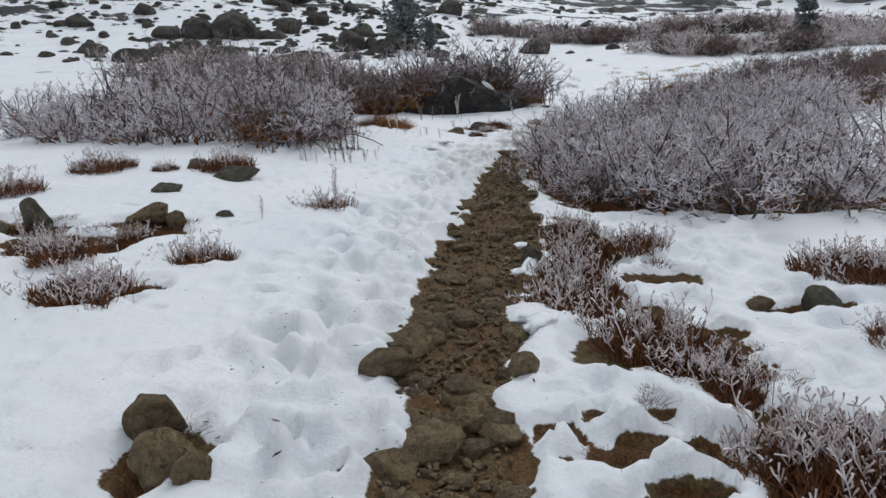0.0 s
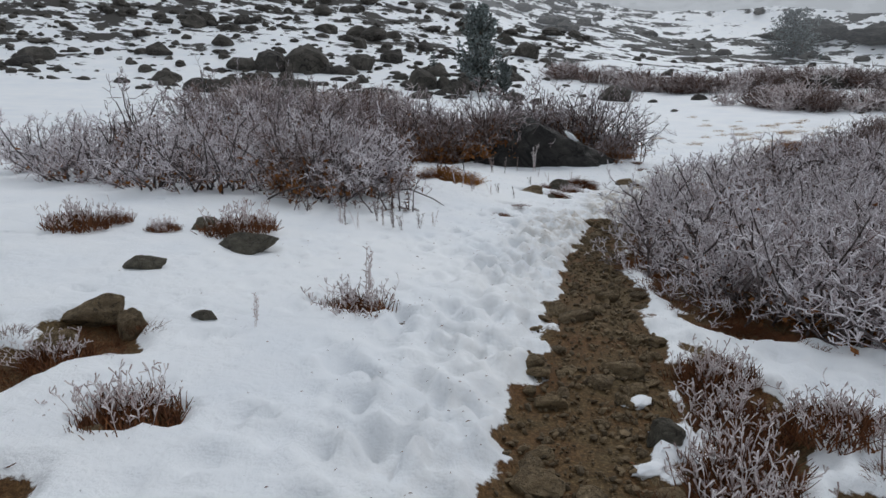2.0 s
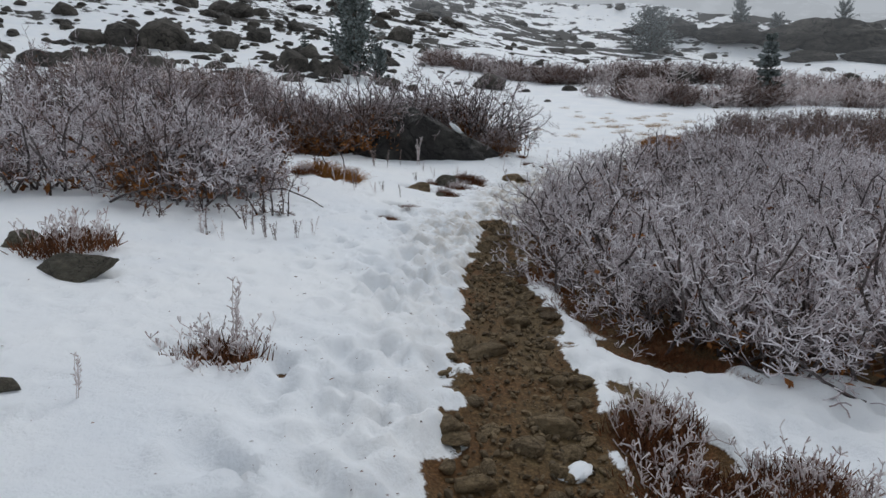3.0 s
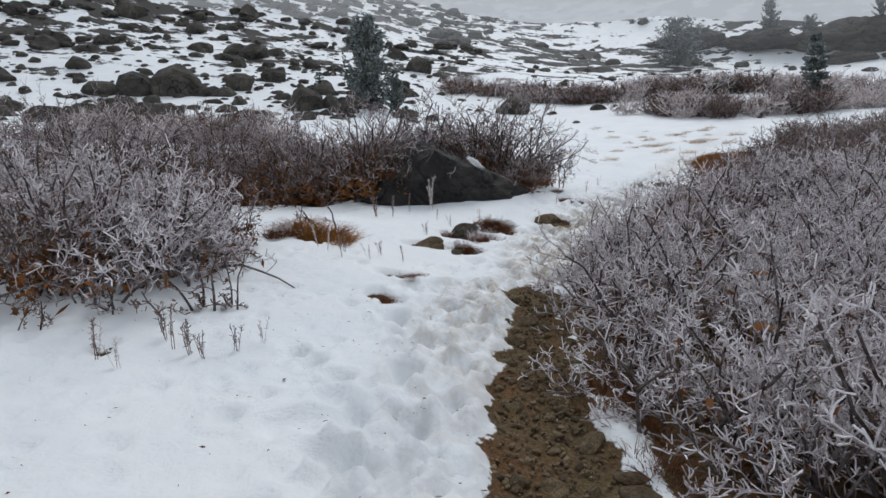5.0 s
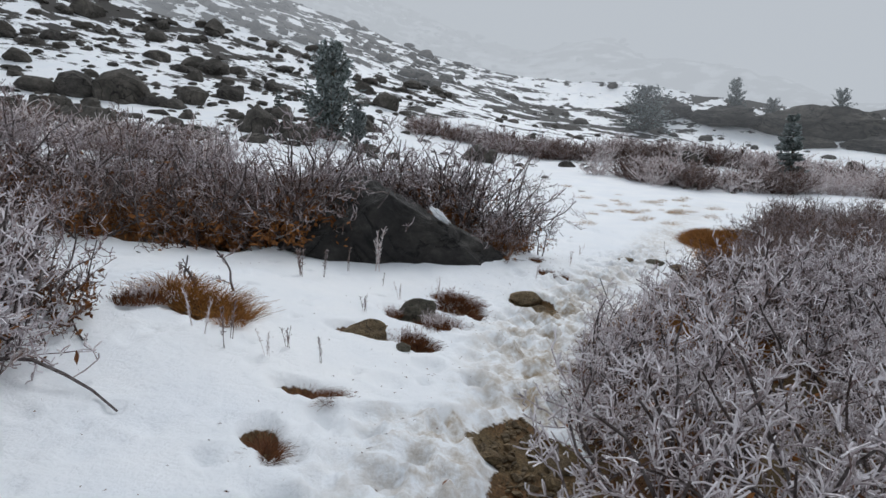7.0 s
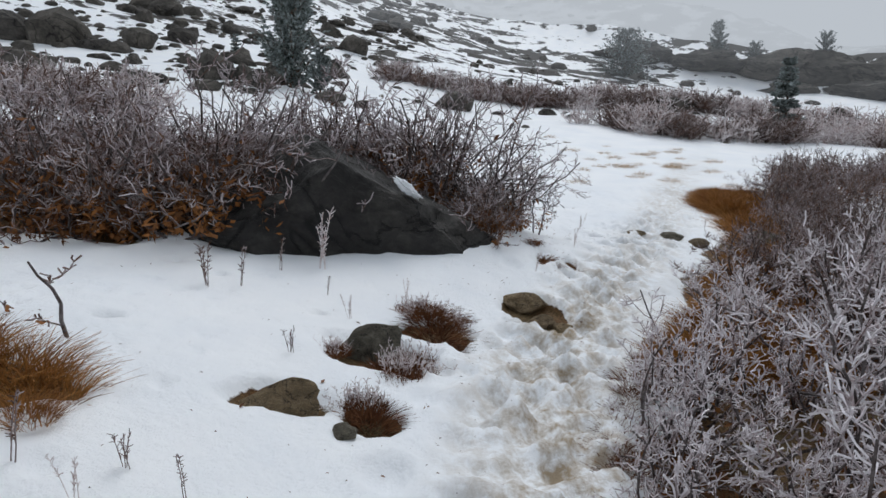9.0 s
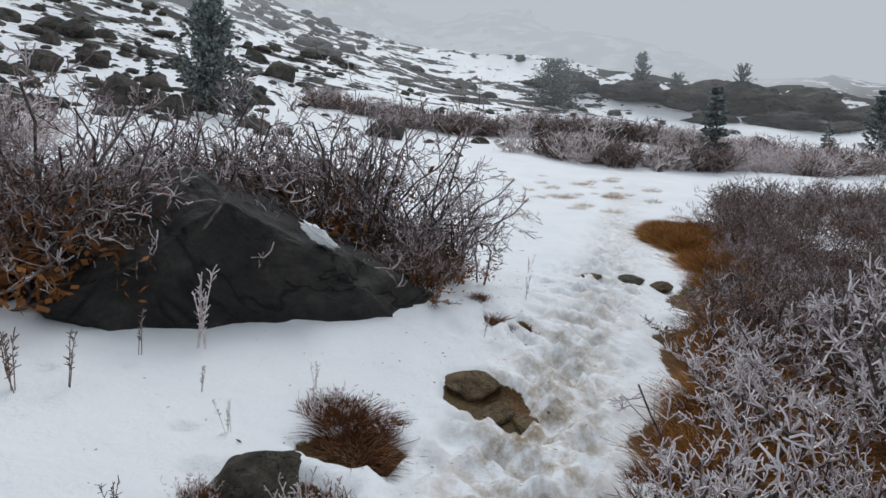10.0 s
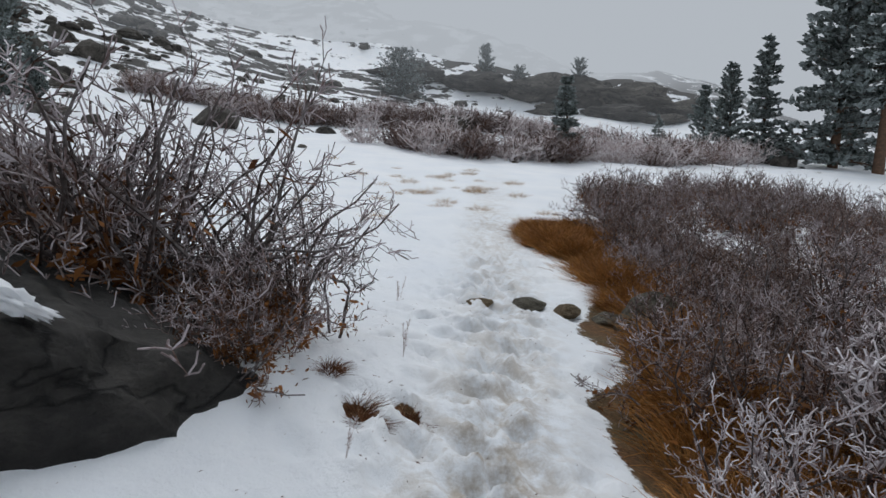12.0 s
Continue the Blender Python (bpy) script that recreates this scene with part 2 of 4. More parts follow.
def plain_nodes(a, c, scale=12, random_tone=True):
    def build(nodes, links, b):
        n = tex(nodes, links, scale, 5)
        col = ramp(nodes, links, n.outputs[0], (0.3, a), (0.7, c)).outputs[0]
        if random_tone:
            geo = nodes.new("ShaderNodeNewGeometry")
            v = ramp(nodes, links, geo.outputs["Random Per Island"], (0, (0.55, 0.55, 0.55)), (1, (1.35, 1.3, 1.2)))
            col = mix(nodes, links, 1.0, col, v.outputs[0], "MULTIPLY")
        links.new(col, b.inputs["Base Color"])
    return build


def snow_nodes(nodes, links, b):
    links.new(snow_colour(nodes, links), b.inputs["Base Color"])
    relief(nodes, links, b, tex(nodes, links, 18, 6).outputs[0], 0.4, 0.02)


GROUND = mat("snowy_ground", ground_nodes, 0.7)
SNOW = mat("snow", snow_nodes, 0.6)
BASALT = mat("dark_basalt", rock_nodes((0.012, 0.012, 0.0125), (0.033, 0.032, 0.033), (0.085, 0.083, 0.082), 0.8), 0.66)
BROWN_ROCK = mat("brown_rock", rock_nodes((0.13, 0.094, 0.055), (0.30, 0.225, 0.140), (0.48, 0.385, 0.265)), 0.85)
GREY_ROCK = mat("grey_rock", rock_nodes((0.10, 0.092, 0.074), (0.22, 0.205, 0.170), (0.38, 0.36, 0.31)), 0.85)
FAR_ROCK = mat("far_rock", rock_nodes((0.036, 0.034, 0.033), (0.076, 0.072, 0.070), (0.155, 0.147, 0.142), 0.5), 0.9)
GRAVEL = mat("gravel", plain_nodes((0.07, 0.050, 0.030), (0.20, 0.15, 0.095), 8), 0.9)
BARK = mat("willow_bark", twig_nodes((0.026, 0.016, 0.013), (0.26, 0.235, 0.235), 0.26), 0.85)
TWIG = mat("frosted_twig", twig_nodes((0.090, 0.050, 0.043), (0.58, 0.53, 0.55), 0.54), 0.7)
RIME = mat("thick_rime", twig_nodes((0.17, 0.115, 0.11), (0.78, 0.745, 0.77), 0.74), 0.6)
TWIG_DARK = mat("sparsely_frosted_twig", twig_nodes((0.068, 0.031, 0.018), (0.48, 0.43, 0.43), 0.32), 0.75)
SPRIG = mat("frosted_sprig", twig_nodes((0.16, 0.080, 0.062), (0.74, 0.69, 0.69), 0.74), 0.75)
LEAF = mat("dead_leaf", plain_nodes((0.10, 0.035, 0.012), (0.29, 0.122, 0.034), 3), 0.8)
MOSS = mat("brown_mat", plain_nodes((0.080, 0.028, 0.013), (0.20, 0.085, 0.036)), 0.9)
GRASS = mat("dry_grass", plain_nodes((0.17, 0.062, 0.013), (0.42, 0.205, 0.058), 4), 0.75)
STRAW = mat("pale_straw", plain_nodes((0.34, 0.22, 0.12), (0.52, 0.38, 0.24)), 0.75)
NEEDLE = mat("frosted_needles", twig_nodes((0.030, 0.042, 0.032), (0.36, 0.40, 0.40), 0.56, 9), 0.8)
TRUNK = mat("conifer_bark", plain_nodes((0.07, 0.045, 0.032), (0.17, 0.10, 0.065), 9, False), 0.9)


def fog_glow_material(name, low, high, most, seed):
    m = bpy.data.materials.new(name)
    m.use_nodes = True
    nodes, links = m.node_tree.nodes, m.node_tree.links
    nodes.remove(nodes["Principled BSDF"])
    c = nodes.new("ShaderNodeTexCoord")
    sep = nodes.new("ShaderNodeSeparateXYZ")
    links.new(c.outputs["Object"], sep.inputs[0])
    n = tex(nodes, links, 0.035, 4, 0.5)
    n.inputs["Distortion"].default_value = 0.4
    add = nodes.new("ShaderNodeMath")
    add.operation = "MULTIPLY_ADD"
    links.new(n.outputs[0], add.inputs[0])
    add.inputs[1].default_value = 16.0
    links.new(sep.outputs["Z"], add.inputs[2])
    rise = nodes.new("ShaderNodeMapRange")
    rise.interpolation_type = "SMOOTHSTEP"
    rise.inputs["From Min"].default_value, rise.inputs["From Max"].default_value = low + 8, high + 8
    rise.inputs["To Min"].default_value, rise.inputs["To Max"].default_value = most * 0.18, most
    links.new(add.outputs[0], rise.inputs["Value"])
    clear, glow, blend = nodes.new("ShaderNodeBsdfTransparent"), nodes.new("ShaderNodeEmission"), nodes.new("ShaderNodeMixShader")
    # haze put in as emitted grey, denser with height
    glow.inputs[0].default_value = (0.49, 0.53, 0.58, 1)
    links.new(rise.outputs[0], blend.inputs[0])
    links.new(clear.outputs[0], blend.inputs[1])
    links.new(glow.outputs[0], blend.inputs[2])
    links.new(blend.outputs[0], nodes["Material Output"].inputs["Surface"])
    return m


# ---- helpers for meshes ----
def mesh_of(name, verts, faces, material, smooth=False):
    me = bpy.data.meshes.new(name)
    me.from_pydata([tuple(v) for v in verts], [], faces)
    me.materials.append(material)
    if smooth:
        me.polygons.foreach_set("use_smooth", [True] * len(me.polygons))
    me.update()
    return me


def part(name, me, parent, label=""):
    ob = new(name, me)
    ob.parent = parent
    return tagged(ob, label)


# ---- the ground ----
def spaced(dense_lo, dense_hi, step, lo, hi, growth):
    mid = list(np.arange(dense_lo, dense_hi + step / 2, step))
    s, left = step, [dense_lo]
    while left[-1] > lo:
        s *= growth
        left.append(left[-1] - s)
    s, right = step, [mid[-1]]
    while right[-1] < hi:
        s *= growth
        right.append(right[-1] + s)
    return np.array(left[:0:-1] + mid + right[1:])


gx = spaced(-3.6, 4.4, 0.034, -420, 420, 1.045)
gy = spaced(1.6, 17.0, 0.036, -120, 420, 1.04)
X, Y = np.meshgrid(gx, gy)
Z = base(X, Y) + snow_depth(X, Y)
C = cover(X, Y)
for px, py, pr, pd in PRINTS:
    i0, i1 = np.searchsorted(gx, (px - 3 * pr, px + 3 * pr))
    j0, j1 = np.searchsorted(gy, (py - 3 * pr, py + 3 * pr))
    dx, dy = (X[j0:j1, i0:i1] - px) / pr, (Y[j0:j1, i0:i1] - py) / (1.3 * pr)
    rr = dx * dx + dy * dy
    Z[j0:j1, i0:i1] -= pd * C[j0:j1, i0:i1] * (np.exp(-rr * rr) - 0.35 * np.exp(-(np.sqrt(rr) - 1.5) ** 2 * 5))
ny, nx = X.shape
verts = np.stack([X, Y, Z], -1).reshape(-1, 3)
idx = np.arange(nx * ny).reshape(ny, nx)
quads = np.stack([idx[:-1, :-1], idx[:-1, 1:], idx[1:, 1:], idx[1:, :-1]], -1).reshape(-1, 4)
me = bpy.data.meshes.new("ground")
me.vertices.add(len(verts))
me.vertices.foreach_set("co", verts.ravel())
me.loops.add(quads.size)
me.loops.foreach_set("vertex_index", quads.ravel())
me.polygons.add(len(quads))
me.polygons.foreach_set("loop_start", np.arange(0, quads.size, 4))
me.polygons.foreach_set("use_smooth", np.ones(len(quads), bool))
me.update(calc_edges=True)
me.attributes.new("snow", "FLOAT", "POINT").data.foreach_set("value", C.ravel())
me.attributes.new("rocky", "FLOAT", "POINT").data.foreach_set("value", rockiness(X, Y).ravel())
off = np.abs(X - trail_mid(Y) + np.where(Y < 10.5, trail_half(Y) + 0.1, -0.1))
trod = np.clip(1.25 - off / 0.5, 0, 1) * np.clip((30 - Y) / 8, 0, 1) * np.clip((Y - 5) / 6, 0.22, 1) * np.clip(1.25 - np.abs(Y - 11.8) / 5, 0.45, 1)
me.attributes.new("trodden", "FLOAT", "POINT").data.foreach_set("value", trod.ravel())
me.materials.append(GROUND)
tagged(new("ground", me), "snow-covered mountainside with bare brown soil showing through", "ground", kind="structure")

def surface_z(x, y):
    """Height of the trodden surface."""
    return float(Z[min(len(gy) - 1, int(np.searchsorted(gy, y))), min(len(gx) - 1, int(np.searchsorted(gx, x)))])


# ---- glowing see-through shells standing in for fog and far cloud ----
def fog_glow_shell(radius, low, high, most, seed):
    m = fog_glow_material("fog", low, high, most, seed)
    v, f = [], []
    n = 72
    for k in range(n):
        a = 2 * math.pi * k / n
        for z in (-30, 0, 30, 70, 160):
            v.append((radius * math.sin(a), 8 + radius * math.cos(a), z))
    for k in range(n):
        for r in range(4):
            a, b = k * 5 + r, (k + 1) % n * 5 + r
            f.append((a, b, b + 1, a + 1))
    ob = new("backdrop", mesh_of("fog_glow_shell", v, f, m, True))
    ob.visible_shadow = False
    return tagged(ob, "glowing translucent shell standing in for pale grey mountain fog in the distance", "fog", kind="structure")


fog_glow_shell(60, 7, 17, 0.42, 1)
fog_glow_shell(76, 5, 12, 0.90, 2)
fog_glow_shell(97, 2, 12, 0.93, 3)
fog_glow_shell(112, -4, 9, 0.98, 4)
fog_glow_shell(170, -20, 6, 1.0, 5)


# ---- rocks ----
def rock_mesh(name, seed, material, detail=3, cuts=9, rough=0.10, planes=()):
    r = random.Random(seed)
    bm = bmesh.new()
    bmesh.ops.create_icosphere(bm, subdivisions=detail, radius=1.0)
    flats = [(Vector(n).normalized(), d) for n, d in planes]
    for k in range(cuts):
        n = Vector((r.gauss(0, 1), r.gauss(0, 1), r.gauss(0, 0.8))).normalized()
        flats.append((n, r.uniform(0.52, 0.82)))
    shift = Vector((seed * 3.1, seed * 1.7, 0))
    for v in bm.verts:
        p = v.co.copy()
        for n, d in flats:
            over = p.dot(n) - d
            if over > 0:
                p -= n * over * 0.97
        w = noise.fractal(p * 2.1 + shift, 0.7, 2.1, 6) * rough * 1.3
        ledge = rough * 0.35 * math.sin(11 * (p.z + 0.25 * p.x) + 3 * noise.noise(p * 1.3 + shift))
        v.co = p * (1 + w) + p.normalized() * ledge * 0.4
    me = bpy.data.meshes.new(name)
    bm.to_mesh(me)
    bm.free()
    me.materials.append(material)
    me.polygons.foreach_set("use_smooth", [detail > 5 or material.name == "snow"] * len(me.polygons))
    return me


ROCKS_BROWN = [rock_mesh("rock", s, BROWN_ROCK, 4, 15, 0.07) for s in range(1, 6)]
ROCKS_GREY = [rock_mesh("rock", s, GREY_ROCK, 4, 13, 0.06) for s in range(11, 16)]
PEBBLES = [rock_mesh("stone", s, BROWN_ROCK, 2, 8, 0.08) for s in range(21, 29)]
FAR = [rock_mesh("far_boulder", s, FAR_ROCK, 2, 9, 0.12) for s in range(31, 38)]


def rock(x, y, sx, sy, sz, turn, mesh, label, sink=0.35, name="rock", group=""):
    ob = new(name, mesh)
    ob.matrix_world = Matrix.LocRotScale((x, y, ground_z(x, y) + sz * (1 - 2 * sink)), Euler((0.1, -0.06, radians(turn))), (sx, sy, sz))
    return tagged(ob, label, "rock", group)


rock(-1.15, 2.46, 0.13, 0.11, 0.13, 20, ROCKS_BROWN[0], "angular brown rock lying in a melted snow hollow", 0.3)
rock(-1.03, 2.22, 0.155, 0.13, 0.14, -15, ROCKS_BROWN[1], "large rough brown rock lying in a melted snow hollow", 0.28)
rock(-0.9, 2.12, 0.09, 0.08, 0.07, 40, ROCKS_BROWN[2], "small brown rock beside two larger ones")
rock(-2.25, 7.2, 0.36, 0.20, 0.12, -10, ROCKS_GREY[0], "flat smooth grey rock half buried in snow", 0.42)
rock(-2.8, 7.7, 0.2, 0.13, 0.09, 10, ROCKS_GREY[2], "flat grey rock half buried in snow", 0.4)
rock(-2.62, 6.35, 0.17, 0.10, 0.08, 35, ROCKS_GREY[3], "grey rock poking out of the snow", 0.4)
rock(-1.85, 5.62, 0.10, 0.05, 0.05, 0, ROCKS_GREY[4], "small dark rock poking out of the snow", 0.45)
rock(-3.2, 5.22, 0.13, 0.11, 0.20, 15, ROCKS_GREY[1], "pointed dark grey rock beside heath", 0.3)
rock(-3.45, 5.1, 0.1, 0.1, 0.09, 15, ROCKS_GREY[3], "dark grey rock in the snow")
rock(-2.45, 5.5, 0.24, 0.14, 0.12, -8, ROCKS_BROWN[3], "brown rock beside frosted heath", 0.3)
rock(-2.2, 5.45, 0.11, 0.1, 0.13, 30, ROCKS_BROWN[4], "upright brown rock beside frosted heath", 0.3)
rock(-2.42, 5.1, 0.14, 0.12, 0.09, 60, ROCKS_BROWN[2], "brown rock beside frosted heath", 0.3)
rock(-1.75, 4.38, 0.06, 0.05, 0.04, 0, ROCKS_BROWN[2], "small brown rock under heath")
rock(-3.8, 7.2, 0.13, 0.09, 0.07, 10, ROCKS_GREY[2], "dark rock beneath a heath clump")
rock(2.25, 3.98, 0.17, 0.13, 0.13, 25, ROCKS_GREY[1], "dark grey rock at the snow's edge", 0.3)
rock(1.9, 4.02, 0.13, 0.08, 0.06, 0, ROCKS_BROWN[4], "flat brown rock at the snow's edge")
rock(-0.28, 3.05, 0.17, 0.15, 0.10, 12, ROCKS_BROWN[0], "flat brown stone at the trail's edge", 0.4)
rock(-0.2, 3.35, 0.16, 0.13, 0.11, 50, ROCKS_BROWN[3], "brown stone at the trail's edge", 0.4)
rock(0.33, 3.0, 0.10, 0.08, 0.07, 50, ROCKS_BROWN[1], "brown stone at the trail's edge", 0.4)
rock(0.0, 4.55, 0.12, 0.14, 0.05, 50, ROCKS_BROWN[1], "flat brown stone set in the trail", 0.4)
rock(0.62, 5.0, 0.12, 0.09, 0.08, 0, ROCKS_GREY[2], "grey stone on the trail's edge", 0.4)
rock(0.54, 5.75, 0.17, 0.11, 0.06, -20, ROCKS_BROWN[2], "flat brown stone set in the trail", 0.45)
rock(0.02, 5.6, 0.10, 0.07, 0.05, -20, ROCKS_BROWN[4], "brown stone at the trail's edge", 0.4)
rock(0.35, 6.6, 0.16, 0.11, 0.06, 30, ROCKS_BROWN[0], "flat brown stone set in the trail", 0.45)
rock(0.12, 11.8, 0.26, 0.13, 0.13, -12, ROCKS_BROWN[3], "flat olive-brown rock sunk in a snow hollow", 0.38)
rock(0.57, 12.64, 0.26, 0.18, 0.16, 15, ROCKS_GREY[0], "rounded olive-grey rock beside grass hummocks", 0.33)
rock(1.78, 13.75, 0.22, 0.15, 0.10, -25, ROCKS_BROWN[1], "brown layered rock bared in trodden snow", 0.4)
rock(1.8, 13.42, 0.16, 0.11, 0.07, 15, ROCKS_BROWN[3], "brown layered rock bared in trodden snow", 0.4)
rock(1.95, 13.3, 0.1, 0.08, 0.05, 15, ROCKS_BROWN[4], "small brown rock bared in trodden snow", 0.4)
rock(0.42, 11.55, 0.08, 0.06, 0.04, 15, ROCKS_GREY[2], "small dark rock in the snow", 0.4)
rock(3.93, 16.62, 0.17, 0.10, 0.05, 5, ROCKS_BROWN[4], "dark brown rock across the trail", 0.35)
rock(4.3, 16.5, 0.22, 0.14, 0.06, -20, ROCKS_GREY[2], "dark grey rock across the trail", 0.35)
rock(4.6, 16.4, 0.20, 0.13, 0.06, 30, ROCKS_BROWN[1], "brown rock across the trail", 0.35)
rock(4.95, 16.2, 0.2, 0.14, 0.08, -10, ROCKS_GREY[3], "flat grey rock across the trail", 0.35)
rock(5.1, 15.95, 0.38, 0.26, 0.26, -12, ROCKS_GREY[0], "broad pale grey rock among dry grass", 0.33)
rock(5.7, 15.75, 0.2, 0.12, 0.08, 10, ROCKS_GREY[4], "flat grey rock dusted with snow", 0.4)

boulder = new("boulder", rock_mesh("boulder", 3, BASALT, 6, 8, 0.075,
                                   planes=[((0.48, -0.12, 0.87), 0.50), ((0.12, -0.94, 0.30), 0.62), ((-0.65, -0.3, 0.70), 0.66), ((0.93, 0.1, 0.2), 0.88), ((0.4, -0.75, 0.5), 0.66)]))
boulder.matrix_world = Matrix.LocRotScale((0.40, 15.08, 0.88), Euler((0, 0.05, radians(13))), (1.50, 1.42, 1.12))
tagged(boulder, "large dark basalt boulder with cracks, ringed by willow", "boulder")

cap = new("snow_patch", rock_mesh("snow_patch", 52, SNOW, 4, 0, 0.55))
cap.matrix_world = Matrix.LocRotScale((0.92, 14.46, 1.34), Euler((0.5, 0.55, 0.7)), (0.15, 0.045, 0.035))
tagged(cap, "small snow patch lodged on the dark boulder", "snow")

for x, y, s in [(0.66, 5.05, 0.09), (0.55, 5.4, 0.07), (0.85, 5.15, 0.08), (0.78, 4.9, 0.06), (0.5, 4.75, 0.06), (0.42, 3.75, 0.08), (0.5, 3.6, 0.1)]:
    lump = new("snow_lump", rock_mesh("snow_lump", int(s * 1000), SNOW, 3, 0, 0.3))
    lump.matrix_world = Matrix.LocRotScale((x, y, ground_z(x, y)), Euler((0, 0, 9 * s)), (s * 1.3, s * 0.8, s * 0.42))
    tagged(lump, "small lump of old snow on the dirt trail", "snow", "snow lumps on the trail")

# stones of the trail
trail = tagged(new("trail"), "bare stony dirt footpath worn through the snow", "footpath", kind="structure")
r = random.Random(5)
made = 0
while made < 290:
    y = 2.0 + 8.6 * r.random() ** 1.25
    x = float(trail_mid(y)) + r.uniform(-1, 1) * max(0.05, float(trail_half(y)))
    size = min(0.085, 0.028 * r.lognormvariate(0, 0.5)) * (1.15 if y > 4.5 else 1.7)
    if float(cover(np.array([x]), np.array([y]))[0]) > 0.55:
        continue
    ob = new("stone", PEBBLES[made % 8])
    ob.parent = trail
    ob.matrix_world = Matrix.LocRotScale((x, y, ground_z(x, y) + size * 0.1), Euler((r.uniform(-.3, .3), r.uniform(-.3, .3), r.uniform(0, 6.3))), (size * r.uniform(0.9, 1.5), size, size * r.uniform(0.4, 0.8)))
    made += 1


def joined(name, pieces, material, smooth=False):
    """One mesh from (mesh, matrix) pieces."""
    vs, fs, n = [], [], 0
    cache = {}
    for m, mt in pieces:
        if m.name not in cache:
            co = np.empty(len(m.vertices) * 3)
            m.vertices.foreach_get("co", co)
            cache[m.name] = (co.reshape(-1, 3), [tuple(p.vertices) for p in m.polygons])
        co, poly = cache[m.name]
        a = np.array(mt)
        vs.append(co @ a[:3, :3].T + a[:3, 3])
        fs.extend(tuple(i + n for i in p) for p in poly)
        n += len(co)
    return mesh_of(name, np.concatenate(vs), fs, material, smooth)


GRIT = [rock_mesh("grit", s, GRAVEL, 1, 6, 0.1) for s in range(41, 46)]
pieces = []
while len(pieces) < 3800:
    y = 1.8 + 9.0 * r.random() ** 1.2
    x = float(trail_mid(y)) + r.uniform(-1.1, 1.1) * max(0.05, float(trail_half(y)))
    if abs(x - float(trail_mid(y))) > float(trail_half(y)) * r.uniform(0.75, 1.1):
        continue
    s = min(0.03, 0.010 * r.lognormvariate(0, 0.45))
    pieces.append((GRIT[len(pieces) % 5], Matrix.LocRotScale((x, y, float(base(x, y)) + 0.012), Euler((r.random(), r.random(), 6 * r.random())), (s * 1.4, s, s * 0.7))))
gravel = part("gravel", joined("gravel", pieces, GRAVEL), trail, "fine brown gravel")
tagged(gravel, kind="stuff")

# boulders strewn over the far slope
KNOLL = [
    (25.5, 74.3, 9.5, 3.31, 1.76, 0.83, -30), (29.1, 72.8, 9.7, 3.09, 1.92, 1.22, 10), (33.4, 70.7, 8.8, 3.98, 2.08, 1.28, -40),
    (38.2, 67.8, 8.3, 4.86, 2.4, 1.86, -35), (42.2, 64.9, 7.9, 4.86, 2.4, 1.98, -40), (45.5, 62.2, 7.3, 4.2, 2.24, 1.86, -40), (48.5, 59.3, 6.3, 3.76, 2.08, 1.34, -45),
    (38.4, 63.6, 6.1, 2.87, 1.28, 0.76, -30), (42.4, 60.9, 5.9, 3.76, 1.52, 1.02, -45), (45.4, 58.4, 5.3, 3.09, 1.36, 0.83, -35),
]
r = random.Random(8)
count = 0
while count < 290:
    y = r.uniform(34, 75)
    x = r.uniform(-48, -4 + 0.28 * (y - 30)) if r.random() < 0.85 else r.uniform(-10, 30)
    s = min(1.7, r.lognormvariate(-1.0, 0.6)) * (1.15 if x < -4 else 0.6)
    ob = new("hillside_boulder", FAR[count % 7])
    ob.matrix_world = Matrix.LocRotScale((x, y, float(base(x, y)) + 0.12 * s), Euler((0, 0, r.uniform(0, 6.3))), (s * r.uniform(0.8, 1.3), s, s * r.uniform(0.5, 0.85)))
    tagged(ob, "dark lichen-grey boulder on the snowy hillside", "boulder", "boulders strewn over the hillside")
    count += 1
# dark crags along the crest of the knoll
CRAGS = [rock_mesh("crag", s, FAR_ROCK, 4, 12, 0.16) for s in (61, 62, 63)]
for k, (x, y, z, sx, sy, sz, turn) in enumerate(KNOLL):
    ob = new("rock_outcrop", CRAGS[k % 3])
    ob.matrix_world = Matrix.LocRotScale((x, y, z), Euler((0, 0, radians(turn))), (sx, sy, sz))
    tagged(ob, "dark rock outcrop along the foggy knoll's crest", "rock", "outcrops of the knoll")
pieces = []
for k in range(8500):
    y = r.uniform(33, 105)
    x = r.uniform(-70, 40)
    if x > -5 + 0.3 * (y - 30) and r.random() < 0.8:
        continue
    s = min(1.3, r.lognormvariate(-1.6, 0.65))
    pieces.append((FAR[k % 7], Matrix.LocRotScale((x, y, float(base(x, y)) + 0.1 * s), Euler((0, 0, r.uniform(0, 6.3))), (s * r.uniform(0.9, 1.6), s, s * r.uniform(0.5, 0.9)))))
tagged(new("scree", joined("scree", pieces, FAR_ROCK)), "scattered dark rocks on the distant snow slope", "scree", kind="stuff")


